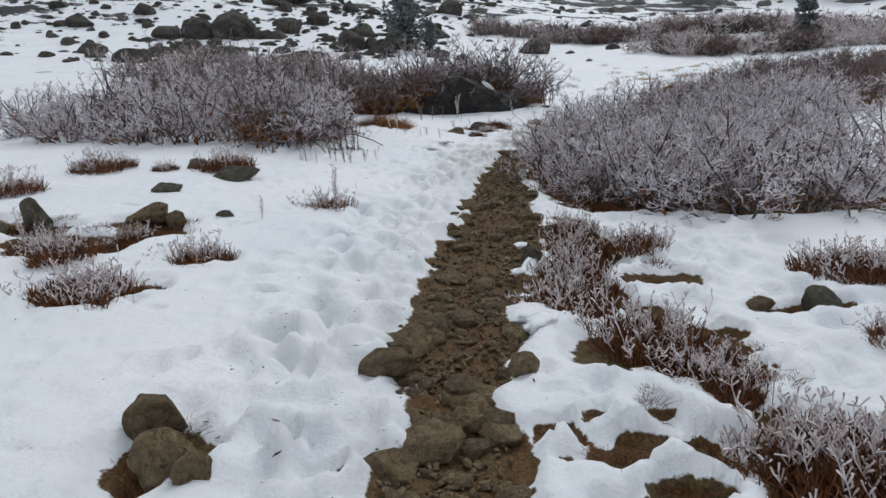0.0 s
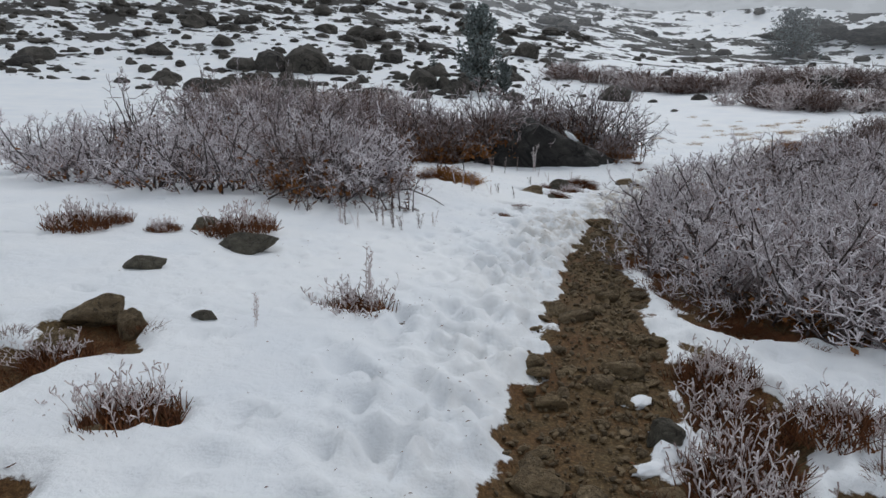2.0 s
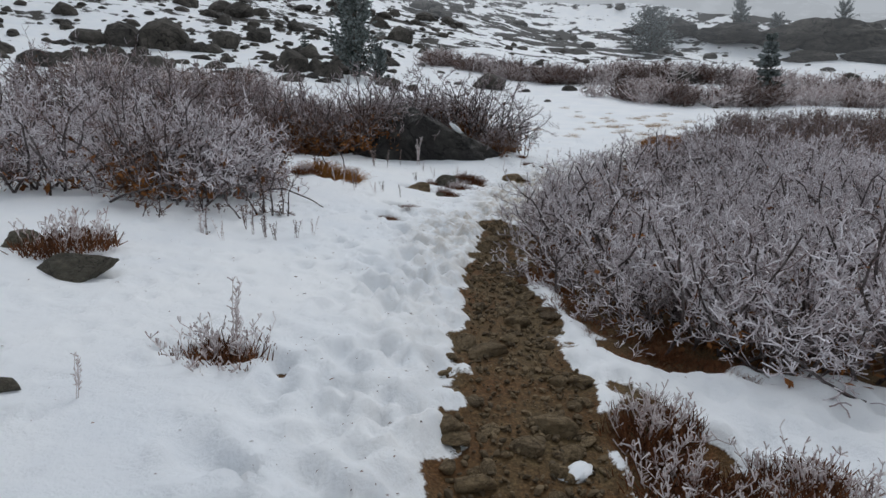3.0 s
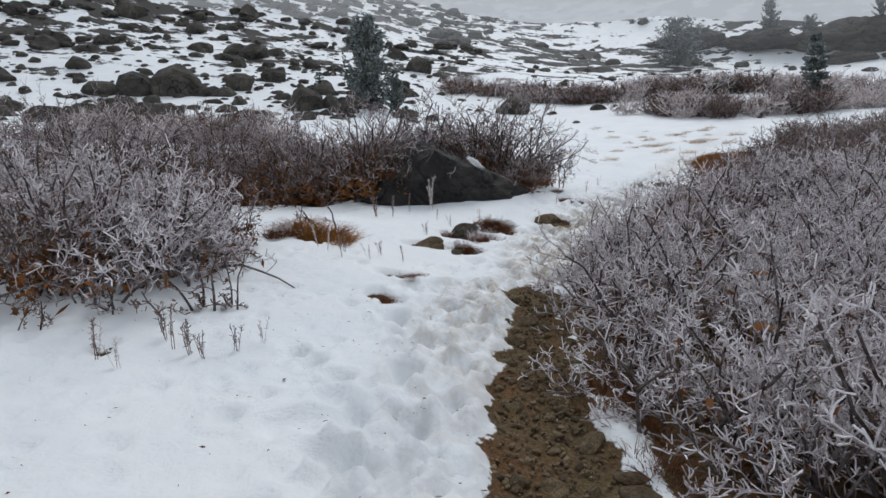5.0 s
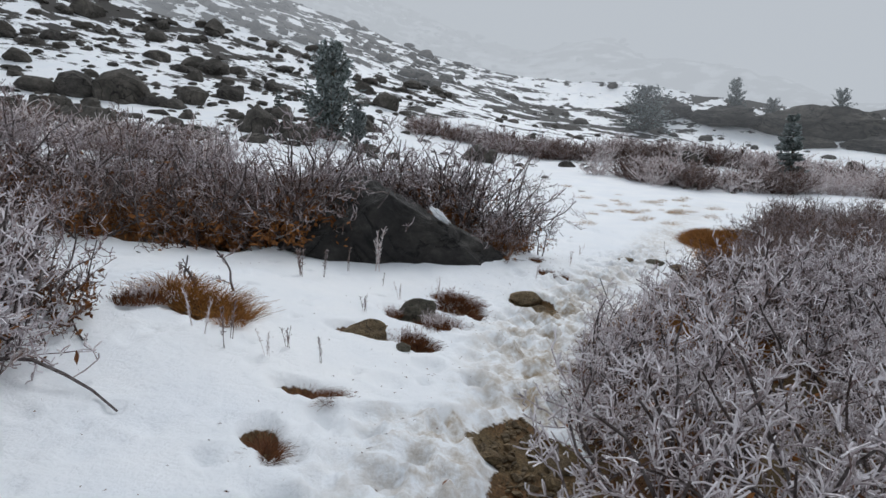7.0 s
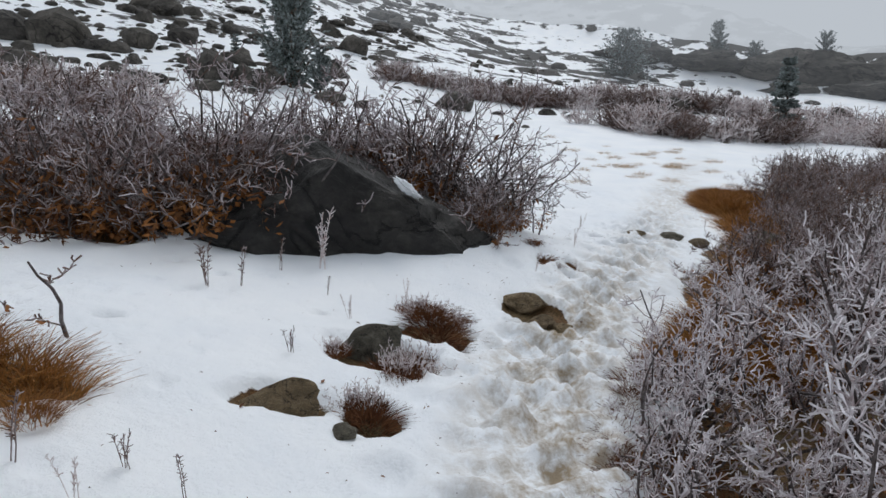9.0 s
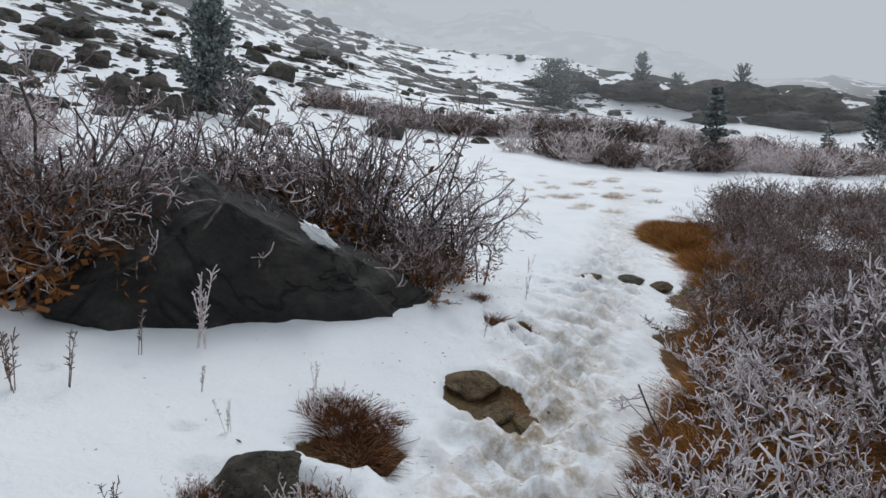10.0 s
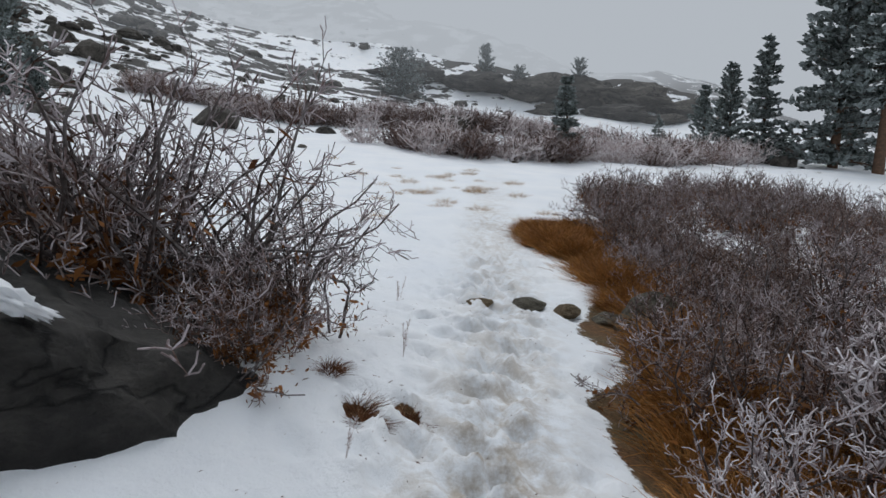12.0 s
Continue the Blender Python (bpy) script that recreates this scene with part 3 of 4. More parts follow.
# ---- shrubs ----
def tubes(lines, sides=3):
    """Vertices and faces of thin tapering branches: each line a list of (point, radius)."""
    vs, fs = [], []
    for line in lines:
        pts = np.array([p for p, _ in line])
        rad = np.array([q for _, q in line])
        d = np.gradient(pts, axis=0)
        d /= np.linalg.norm(d, axis=1)[:, None] + 1e-9
        ref = np.array([0.3, 0.5, 0.81]) if abs(d[0][2]) < 0.8 else np.array([1.0, 0.2, 0])
        u = np.cross(d, ref)
        u /= np.linalg.norm(u, axis=1)[:, None] + 1e-9
        w = np.cross(d, u)
        n0 = len(vs)
        for k in range(len(pts)):
            for s in range(sides):
                a = 2 * math.pi * s / sides
                vs.append(pts[k] + rad[k] * (math.cos(a) * u[k] + math.sin(a) * w[k]))
        for k in range(len(pts) - 1):
            for s in range(sides):
                a, b = n0 + k * sides + s, n0 + k * sides + (s + 1) % sides
                fs.append((a, b, b + sides, a + sides))
        fs.append(tuple(n0 + (len(pts) - 1) * sides + s for s in range(sides)))
    return vs, fs


def shoot(rs, start, way, length, r0, r1, steps, wander, lift):
    p, d, out = np.array(start, float), np.array(way, float), []
    for k in range(steps + 1):
        out.append((p.copy(), r0 + (r1 - r0) * k / steps))
        d = d + rs.normal(0, wander, 3) + np.array([0, 0, lift])
        d /= np.linalg.norm(d)
        p = p + d * length / steps
    return out


def willow(seed, stems, height, spread, twig_r, fine, frost, leaves=60, droop=0.02, rime_from=0.5, inner=None):
    """A dense low willow: dark stems, frosted twigs and a few dead leaves."""
    rs = np.random.RandomState(seed)
    thick, thin, tips, leaf_v, leaf_f = [], [], [], [], []
    for k in range(stems):
        a = rs.uniform(0, 2 * math.pi)
        out = rs.uniform(0.1, 1.0) * spread
        way = np.array([math.cos(a) * out, math.sin(a) * out, rs.uniform(0.55, 1.0)])
        way /= np.linalg.norm(way)
        length = height * rs.uniform(0.75, 1.2) * (1 + 0.35 * out)
        s = shoot(rs, (rs.normal(0, 0.12), rs.normal(0, 0.12), -0.06), way, length, 0.011, 0.005, 6, 0.25, 0.03)
        thick.append(s)
        for b in range(fine):
            i = rs.randint(1, 6)
            f = rs.random_sample()
            p0 = s[i][0] * (1 - f) + s[i + 1][0] * f if i < 6 else s[i][0]
            wb = rs.normal(0, 0.75, 3) + (s[i][0] - s[i - 1][0]) * 9
            wb[2] = abs(wb[2]) * 0.8 + 0.1
            wb /= np.linalg.norm(wb)
            lb = height * rs.uniform(0.18, 0.42)
            t = shoot(rs, p0, wb, lb, twig_r * 1.0, twig_r * 0.75, 4, 0.36, droop)
            thin.append(t)
            for c in range(rs.randint(6, 11)):
                j = rs.randint(2, 5)
                wc = rs.normal(0, 0.6, 3) + (t[j][0] - t[j - 1][0]) * 14
                wc[2] += 0.3
                wc /= np.linalg.norm(wc)
                # rime gathers on the twigs that stand out into the wind
                exposed = t[j][0][2] / height + 0.5 * math.hypot(t[j][0][0], t[j][0][1]) / height + rs.normal(0, 0.12)
                (tips if exposed > rime_from else thin).append(shoot(rs, t[j][0], wc, height * rs.uniform(0.04, 0.13), twig_r * 1.0, twig_r * 1.12, 2, 0.42, 0.12))
    for k in range(leaves):
        line = thin[rs.randint(len(thin))]
        p = line[-1][0] * np.array([0.85, 0.85, rs.uniform(0.25, 0.85)])
        d, e = rs.normal(0, 0.016, 3), rs.normal(0, 0.009, 3)
        n = len(leaf_v)
        leaf_v += [p - d, p + e, p + d, p - e]
        leaf_f.append((n, n + 1, n + 2, n + 3))
    root = new("willow_shrub")
    for line in thick:
        part("stem", mesh_of("stem", *tubes([line], 4), BARK), root)
    tagged(part("twig_mass", mesh_of("twig_mass", *tubes(thin), inner or TWIG_DARK), root, "dark reddish twigs"), kind="stuff")
    tagged(part("rime_mass", mesh_of("rime_mass", *tubes(tips), frost), root, "twig tips coated in rime"), kind="stuff")
    if leaves:
        tagged(part("dead_foliage", mesh_of("dead_foliage", leaf_v, leaf_f, LEAF), root, "withered brown leaves"), kind="stuff")
    return root


def plant(kinds, spots, label, category, group, r, lo, hi, sink=0.03):
    """Copies of the given plants at the spots (x, y)."""
    for k, (x, y) in enumerate(spots):
        src = kinds[r.randrange(len(kinds))]
        s = r.uniform(lo, hi)
        ob = copy_thing(src, Matrix.LocRotScale((x, y, ground_z(x, y) - sink), Euler((r.uniform(-.08, .08), r.uniform(-.08, .08), r.uniform(0, 6.28))), None))
        ob.scale = (s * r.uniform(0.95, 1.1), s * r.uniform(0.95, 1.1), s)
        tagged(ob, label, category, group)


def drop(kinds):
    for k in kinds:
        for o in (*k.children_recursive, k):
            bpy.data.objects.remove(o)


def scatter(r, n, inside, box, gap):
    """Points in a box for which inside(x, y) holds, at least gap apart."""
    out, tries = [], 0
    while len(out) < n and tries < 12000:
        tries += 1
        x, y = r.uniform(box[0], box[1]), r.uniform(box[2], box[3])
        if inside(x, y) and all((x - a) ** 2 + (y - b) ** 2 > gap * gap for a, b in out):
            out.append((x, y))
    return out


def right_edge(y):
    return float(np.interp(y, [5.6, 6.4, 7.4, 8.5, 9.5, 10.5, 11.5, 12.5, 13.4, 14.5, 16, 18, 20, 24, 30],
                           [3.4, 2.1, 1.4, 1.15, 1.18, 1.40, 1.85, 2.55, 3.25, 4.2, 5.8, 6.5, 7.6, 10.5, 15.0]))


r = random.Random(12)
frosty = [willow(s, 15, 0.66, 0.95, 0.0034, 9, RIME, 110, rime_from=k, inner=TWIG) for s, k in ((1, 0.42), (2, 0.5), (3, 0.38), (4, 0.45))]
rusty = [willow(s, 15, 0.78, 0.85, 0.0032, 8, TWIG, 1000, rime_from=0.85) for s in (5, 6, 7)]
russet = [willow(s, 14, 0.74, 0.95, 0.0032, 8, TWIG_DARK if s == 31 else TWIG, 500, rime_from=0.9) for s in (31, 32)]
airy = [willow(s, 8, 0.95, 0.9, 0.0026, 6, TWIG, 60, rime_from=0.6, inner=BARK) for s in (8, 9)]
spots = scatter(r, 70, lambda x, y: x > right_edge(y) and y > 5.9 and x < right_edge(y) + 4.2, (1.2, 7.5, 5.6, 13.6), 0.56) + [(1.6, 7.3), (1.85, 6.95), (2.25, 6.55)]
for lo, hi, chosen in ((0.8, 1.3, [p for p in spots if p[1] < 10.4 or p[0] > right_edge(p[1]) + 1.0]), (0.6, 0.85, [p for p in spots if p[1] >= 10.4 and p[0] <= right_edge(p[1]) + 1.0])):
    plant(frosty, chosen, "low willow shrub thickly coated in white rime", "shrub", "rime-coated willows along the trail", r, lo, hi)
spots = scatter(r, 125, lambda x, y: x > right_edge(y) and x < right_edge(y) + 7, (3.5, 17, 13.4, 25), 0.58)
plant(russet, spots, "low rusty willow shrub dusted with rime", "shrub", "willows beyond the grassy ditch", r, 0.65, 0.95)
spots = scatter(r, 34, lambda x, y: ((x + 4.1) / 2.5) ** 2 + ((y - 11.0) / 1.6) ** 2 < 1, (-7, -1.0, 9, 14), 0.5) + [(-2.0, 10.1), (-2.3, 9.6), (-1.9, 10.6)]
plant(frosty + rusty[:1], spots, "willow shrub thickly coated in white rime", "shrub", "willow thicket uphill of the trail", r, 0.7, 1.3)
spots = scatter(r, 56, lambda x, y: ((x + 3.0) / 3.9) ** 2 + ((y - 16.2) / 1.9) ** 2 < 1 and not (x > -0.5 and y < 16.0), (-8, 1.2, 13.9, 18.5), 0.55)
plant(rusty + airy[:1], spots, "rust-brown willow shrub lightly rimed, beside the boulder", "shrub", "rusty willows around the boulder", r, 0.85, 1.4)
plant(rusty, [(4.7, 13.8), (5.3, 14.2), (5.8, 14.8), (4.25, 13.3), (6.3, 15.2), (4.0, 12.9)], "rusty willow shrub spilling toward the ditch", "shrub", "willows beyond the grassy ditch", r, 0.8, 1.0)
plant(rusty, [(0.15, 16.25), (0.6, 16.35), (1.0, 16.2), (-0.3, 16.1), (1.3, 15.95), (0.8, 16.8), (-0.1, 16.8), (0.35, 17.2)], "tall rust-brown willow shrub behind the boulder", "shrub", "rusty willows around the boulder", r, 1.35, 1.6)
spots = [(1.55, 15.75), (1.9, 15.5), (2.05, 15.95), (1.35, 16.3), (1.7, 16.3), (2.25, 15.7), (0.75, 16.3)]
plant(airy, spots, "bare willow shrub with dark thin stems lightly rimed", "shrub", "bare willows at the boulder's end", r, 0.95, 1.25)
plant(airy, [(1.45, 15.95), (1.05, 16.0), (0.8, 16.2)], "tall bare willow shrub rising behind the boulder", "shrub", "bare willows at the boulder's end", r, 1.2, 1.4)
plant(rusty, [(1.85, 15.15), (2.02, 15.35), (1.72, 14.95), (1.95, 15.6), (1.6, 15.55)], "small brown-leaved willow at the boulder's foot", "shrub", "bare willows at the boulder's end", r, 0.5, 0.65)
spots = [(right_edge(y) + (0.3 if y < 14.4 else -0.35) + r.uniform(0, 1.5), y) for y in [r.uniform(12.9, 18.5) for k in range(36)]]
plant(russet, spots, "knee-high rusty willow shrub among the ditch grass", "shrub", "willows beyond the grassy ditch", r, 0.5, 0.75)
plant(rusty, [(-0.62, 14.55), (-1.0, 14.75), (-1.4, 14.8), (-0.4, 15.1)], "rust-brown willow shrub leaning over the boulder", "shrub", "rusty willows around the boulder", r, 1.15, 1.4)
# low saplings standing free in the snow
small = [willow(s, 3, 0.42, 0.7, 0.0042, 3, TWIG_DARK, 6) for s in (21, 22, 23)]
plant(small, [(-1.45, 9.45), (-1.28, 9.5), (-2.0, 9.3), (-1.4, 10.6), (-1.35, 9.2), (-2.35, 8.8), (-0.95, 12.1)], "leafless willow seedling standing in snow", "shrub", "willow seedlings in the snow", r, 0.7, 1.1)

# far bands of willow, one mesh each
def far_willow(seed):
    rs = np.random.RandomState(seed)
    lines = []
    for k in range(34):
        a, o = rs.uniform(0, 6.28), rs.uniform(0.1, 1.1)
        way = np.array([math.cos(a) * o, math.sin(a) * o, 0.8])
        s = shoot(rs, (rs.normal(0, 0.2), rs.normal(0, 0.2), -0.05), way / np.linalg.norm(way), rs.uniform(0.7, 1.1), 0.014, 0.010, 3, 0.2, 0.02)
        lines.append(s)
        for c in range(9):
            j = rs.randint(1, 4)
            wc = rs.normal(0, 0.7, 3)
            wc[2] = abs(wc[2]) + 0.2
            lines.append(shoot(rs, s[j][0], wc / np.linalg.norm(wc), rs.uniform(0.12, 0.34), 0.010, 0.008, 2, 0.25, 0))
    return tagged(new("distant_willow", mesh_of("distant_willow", *tubes(lines), TWIG_DARK if seed % 2 else SPRIG)), "rimed willow")


bands = [far_willow(s) for s in range(60, 64)]
r = random.Random(23)
for (x0, y0), (x1, y1), n, lo, hi, deep in [((9.8, 36.5), (12.8, 32.6), 16, 0.8, 1.2, 0.9), ((12.8, 32.6), (21.5, 32.4), 30, 0.8, 1.2, 1.1), ((21.5, 32.5), (34, 36), 26, 0.9, 1.3, 1.5),
                                             ((2.5, 49), (10.5, 43.5), 34, 0.9, 1.3, 1.6), ((10.5, 44), (20.5, 41.5), 40, 0.9, 1.3, 1.8), ((20.5, 41.5), (24, 38), 14, 0.9, 1.3, 1.2), ((-12, 27), (-3, 24), 22, 0.8, 1.2, 1.6)]:
    for k in range(n):
        a = r.random()
        x, y = x0 + (x1 - x0) * a + r.gauss(0, 0.4), y0 + (y1 - y0) * a + abs(r.gauss(0, deep))
        s = r.uniform(lo, hi)
        ob = copy_thing(bands[r.randrange(4)], Matrix.LocRotScale((x, y, float(base(x, y)) - 0.03), Euler((0, 0, r.uniform(0, 6.28))), None))
        ob.scale = (s * 1.25, s * 1.25, s)
        tagged(ob, "distant grey-brown willow shrub dusted with rime", "shrub", "willow bands across the meadow")


# ---- frosted heath clumps ----
def heath(seed, n, height, spread):
    rs = np.random.RandomState(seed)
    lines, blades_v, blades_f = [], [], []
    for k in range(n):
        a, o = rs.uniform(0, 6.28), rs.uniform(0, 1)
        p = (math.cos(a) * o * spread * 0.5, math.sin(a) * o * spread * 0.5, -0.02)
        way = np.array([math.cos(a) * o * 0.8, math.sin(a) * o * 0.8, 0.9])
        s = shoot(rs, p, way / np.linalg.norm(way), height * rs.uniform(0.5, 1.2), 0.0018, 0.0022, 4, 0.16, 0.03)
        lines.append(s)
        for c in range(7):
            j = rs.randint(2, 5)
            wc = rs.normal(0, 0.6, 3)
            wc[2] = abs(wc[2]) + 0.5
            lines.append(shoot(rs, s[j][0], wc / np.linalg.norm(wc), height * rs.uniform(0.10, 0.24), 0.0024, 0.0042, 2, 0.2, 0))
    for k in range(760):
        a, o = rs.uniform(0, 6.28), math.sqrt(rs.uniform(0, 1))
        p = np.array([math.cos(a) * o * spread * 0.85, math.sin(a) * o * spread * 0.7, -0.01 + 0.06 * (1 - o)])
        d = rs.normal(0, 0.4, 3)
        d[2] = abs(d[2]) + 0.4
        d *= rs.uniform(0.05, 0.13) / np.linalg.norm(d)
        e = np.cross(d, rs.normal(0, 1, 3))
        e *= 0.0045 / (np.linalg.norm(e) + 1e-9)
        i = len(blades_v)
        blades_v += [p - e, p + e, p + d + e * 0.4, p + d - e * 0.4]
        blades_f.append((i, i + 1, i + 2, i + 3))
    root = new("heath_clump")
    tagged(part("sprig_mass", mesh_of("sprig_mass", *tubes(lines), SPRIG), root, "rime-coated upright sprigs"), kind="stuff")
    part("base_mat", mesh_of("base_mat", blades_v, blades_f, MOSS), root, "reddish brown leaf mat")
    return root


heaths = [heath(s, 50, 0.22, 0.36) for s in (1, 2, 3)]
r = random.Random(17)
for x, y, s in [(-1.12, 6.2, 1.05), (-1.72, 4.55, 0.95), (-2.2, 3.85, 1.1), (-2.02, 3.75, 0.9), (-2.5, 4.3, 0.8), (-2.85, 4.7, 0.8), (-3.75, 7.3, 1.0),
                (-2.5, 7.7, 1.1), (-4.0, 6.15, 1.0), (-3.6, 7.6, 0.6), (-3.1, 7.5, 0.5), (0.74, 4.1, 1.1), (0.82, 4.45, 1.0), (0.88, 4.8, 1.0), (0.98, 5.3, 1.0),
                (1.02, 5.75, 0.9), (1.05, 3.5, 1.2), (1.2, 3.25, 0.9), (1.32, 3.05, 0.9), (1.35, 2.4, 1.2), (1.6, 2.35, 1.2), (1.45, 5.2, 0.9), (2.65, 4.5, 1.1),
                (2.85, 4.45, 1.0), (2.35, 3.35, 0.7), (-2.35, 5.0, 0.7), (1.5, 2.05, 1.1), (0.75, 12.45, 0.7), (0.5, 11.9, 0.5), (0.92, 13.3, 0.6), (1.12, 13.2, 0.5), (0.7, 12.28, 0.55), (0.35, 12.5, 0.4), (-1.3, 11.45, 0.6)]:
    ob = copy_thing(heaths[r.randrange(3)], Matrix.LocRotScale((x, y, ground_z(x, y)), Euler((0, 0, r.uniform(0, 6.28))), None))
    ob.scale = (s, s, s * r.uniform(0.9, 1.1))
    tagged(ob, "low frosted heath clump with a reddish brown base", "shrub", "frosted heath clumps in the snow")


# ---- grass ----
def tuft(name, seed, n, height, spread, material, lean=0.9):
    rs = np.random.RandomState(seed)
    vs, fs = [], []
    for k in range(n):
        a, o = rs.uniform(0, 6.28), math.sqrt(rs.uniform(0, 1))
        p = np.array([math.cos(a) * o * spread, math.sin(a) * o * spread, 0.35 * height * (1 - o * o) - 0.02])
        d = np.array([math.cos(a) * o * lean + rs.normal(0, 0.3), math.sin(a) * o * lean + rs.normal(0, 0.3), 1.0])
        d /= np.linalg.norm(d)
        e = np.cross(d, rs.normal(0, 1, 3))
        e *= 0.0026 / (np.linalg.norm(e) + 1e-9)
        h = height * rs.uniform(0.5, 1.0)
        i = len(vs)
        for q in range(4):
            f = q / 3
            c = p + d * h * f + np.array([d[0], d[1], -0.45]) * h * 0.6 * f * f
            vs += [c - e * (1 - 0.7 * f), c + e * (1 - 0.7 * f)]
            if q:
                fs.append((i + 2 * q - 2, i + 2 * q - 1, i + 2 * q + 1, i + 2 * q))
    return new(name, mesh_of(name, vs, fs, material))


orange = [tuft("grass_tuft", s, 560, 0.24, 0.19, GRASS, 0.55) for s in (1, 2, 7)]
brown = [tuft("grass_tuft", s, 460, 0.17, 0.14, MOSS, 1.1) for s in (3, 4)]
pale = [tuft("grass_tuft", s, 110, 0.17, 0.17, STRAW, 0.9) for s in (5, 6)]


def tufts(kinds, spots, label, group):
    for x, y, s in spots:
        ob = copy_thing(kinds[r.randrange(len(kinds))], Matrix.LocRotScale((x, y, ground_z(x, y) - 0.01), Euler((0, 0, r.uniform(0, 6.28))), None))
        ob.scale = (s * r.uniform(0.9, 1.2), s, s * r.uniform(0.85, 1.1))
        tagged(ob, label, "grass", group)


def litter(name, spots, label):
    """One sheet of countless small dead blades at the spots."""
    src = [tuft("blade_tuft", s, 120, 0.15, 0.17, MOSS, 0.7) for s in (14, 15, 16)]
    pieces = [(src[k % 3].data, Matrix.LocRotScale((x, y, ground_z(x, y) - 0.01), Euler((0, 0, 2.4 * k)), (s, s, s * 0.9))) for k, (x, y, s) in enumerate(spots)]
    tagged(new(name, joined(name, pieces, MOSS)), label, "grass", kind="stuff")
    for o in src:
        bpy.data.objects.remove(o)


tufts(orange, [(-0.95, 11.65, 1.05), (-0.75, 11.55, 0.85), (-1.15, 11.7, 1.0), (-0.7, 11.3, 0.5)], "orange-brown dry grass tuft in the snow", "orange grass tufts uphill of the trail")
tufts(brown, [(1.0, 13.05, 1.1), (0.95, 13.2, 1.0), (1.08, 12.93, 0.7), (0.78, 12.5, 0.7), (0.62, 12.35, 0.7), (0.53, 11.8, 0.75), (-0.13, 10.6, 0.7), (-0.02, 10.52, 0.5), (-0.27, 10.0, 0.65),
              (-0.25, 9.85, 0.5), (2.2, 14.75, 0.7), (2.2, 14.6, 0.6), (2.45, 14.7, 0.6), (2.15, 15.0, 0.5)], "dark brown grass hummock bared by snowmelt", "brown grass hummocks along the trail")
spots = []
for k in range(260):
    y = r.uniform(12.4, 20.5)
    spots.append((float(np.interp(y, [12.4, 14, 15.5, 17, 19, 20.5], [2.6, 3.75, 5.0, 5.8, 6.4, 7.2])) + abs(r.gauss(0, 0.6)) - 0.22, y, r.uniform(0.7, 1.5)))
tufts(orange, spots, "orange-brown dry grass spilling into the ditch", "dry grass along the ditch")
spots = []
for k in range(40):
    a = r.random()
    spots.append((5.5 + 4.5 * a + r.gauss(0, 0.9), 22.0 + 6.5 * a + r.gauss(0, 1.2), r.uniform(0.5, 1.1)))
tufts(pale, spots, "pale straw grass flattened on the snow", "straw grass on the snow")
spots = [(0.95 + abs(r.gauss(0, 0.5)) + max(0, yy - 8) * 0.18, yy, r.uniform(0.5, 0.9)) for yy in [r.uniform(6.6, 13.5) for k in range(150)]]
spots = [(max(x, right_edge(y) - 0.35), y, s) for x, y, s in spots]
litter("leaf_litter", spots, "dark brown dead grass beneath the willows")


spots = []
for cx, cy, rx, ry in BARE:
    if cy < 8:
        for k in range(int(4 + 34 * rx * ry / 0.2)):
            spots.append((cx + r.gauss(0, 0.45) * rx, cy + r.gauss(0, 0.45) * ry, r.uniform(0.3, 0.6)))
litter("dead_grass", spots, "low reddish brown dead grass on bare soil")
tufts(pale, [(1.02, 13.0, 0.8), (0.95, 13.15, 0.7), (0.75, 12.45, 0.5), (2.2, 14.7, 0.6), (2.45, 14.75, 0.5), (-0.1, 10.6, 0.4)], "pale straw grass over a brown hummock", "straw over the hummocks")


# blown leaves and twig ends lying on the snow
vs, fs = [], []
for k in range(1500):
    y = r.uniform(2.0, 17)
    x = float(trail_mid(y)) + (r.gauss(-0.5, 0.5) if k % 3 else r.uniform(-3.2, 2.2))
    p = np.array([x, y, surface_z(x, y) + 0.006])
    a, ln = r.uniform(0, 6.28), 0.007 * r.lognormvariate(0, 0.5)
    d = np.array([math.cos(a), math.sin(a), r.uniform(-0.1, 0.3)]) * ln
    e = np.array([-math.sin(a), math.cos(a), r.uniform(-0.2, 0.5)]) * ln * r.uniform(0.15, 0.5)
    n = len(vs)
    vs += [p - d, p + e, p + d, p - e * 0.6 + np.array([0, 0, 0.004])]
    fs += [(n, n + 1, n + 2), (n, n + 2, n + 3)]
tagged(new("blown_leaves", mesh_of("blown_leaves", vs, fs, MOSS)), "small brown leaf scraps scattered over the snow", "leaves", kind="stuff")


# ---- dry weed stalks ----
def weed(seed, height):
    rs = np.random.RandomState(seed)
    lines = []
    for k in range(rs.randint(2, 5)):
        s = shoot(rs, (rs.normal(0, 0.015), rs.normal(0, 0.015), -0.03), (rs.normal(0, 0.12), rs.normal(0, 0.12), 1), height * rs.uniform(0.7, 1.1), 0.0032, 0.002, 6, 0.05, 0.02)
        lines.append(s)
        for c in range(16):
            j = rs.randint(3, 7)
            w = rs.normal(0, 0.6, 3)
            w[2] = abs(w[2]) + 0.4
            f = rs.random_sample()
            p = s[j][0] * f + s[j - 1][0] * (1 - f)
            lines.append(shoot(rs, p, w / np.linalg.norm(w), rs.uniform(0.015, 0.035), 0.003, 0.0022, 2, 0.2, 0))
    return new("weed_stalk", mesh_of("weed_stalk", *tubes(lines), SPRIG if seed % 2 else TWIG_DARK))


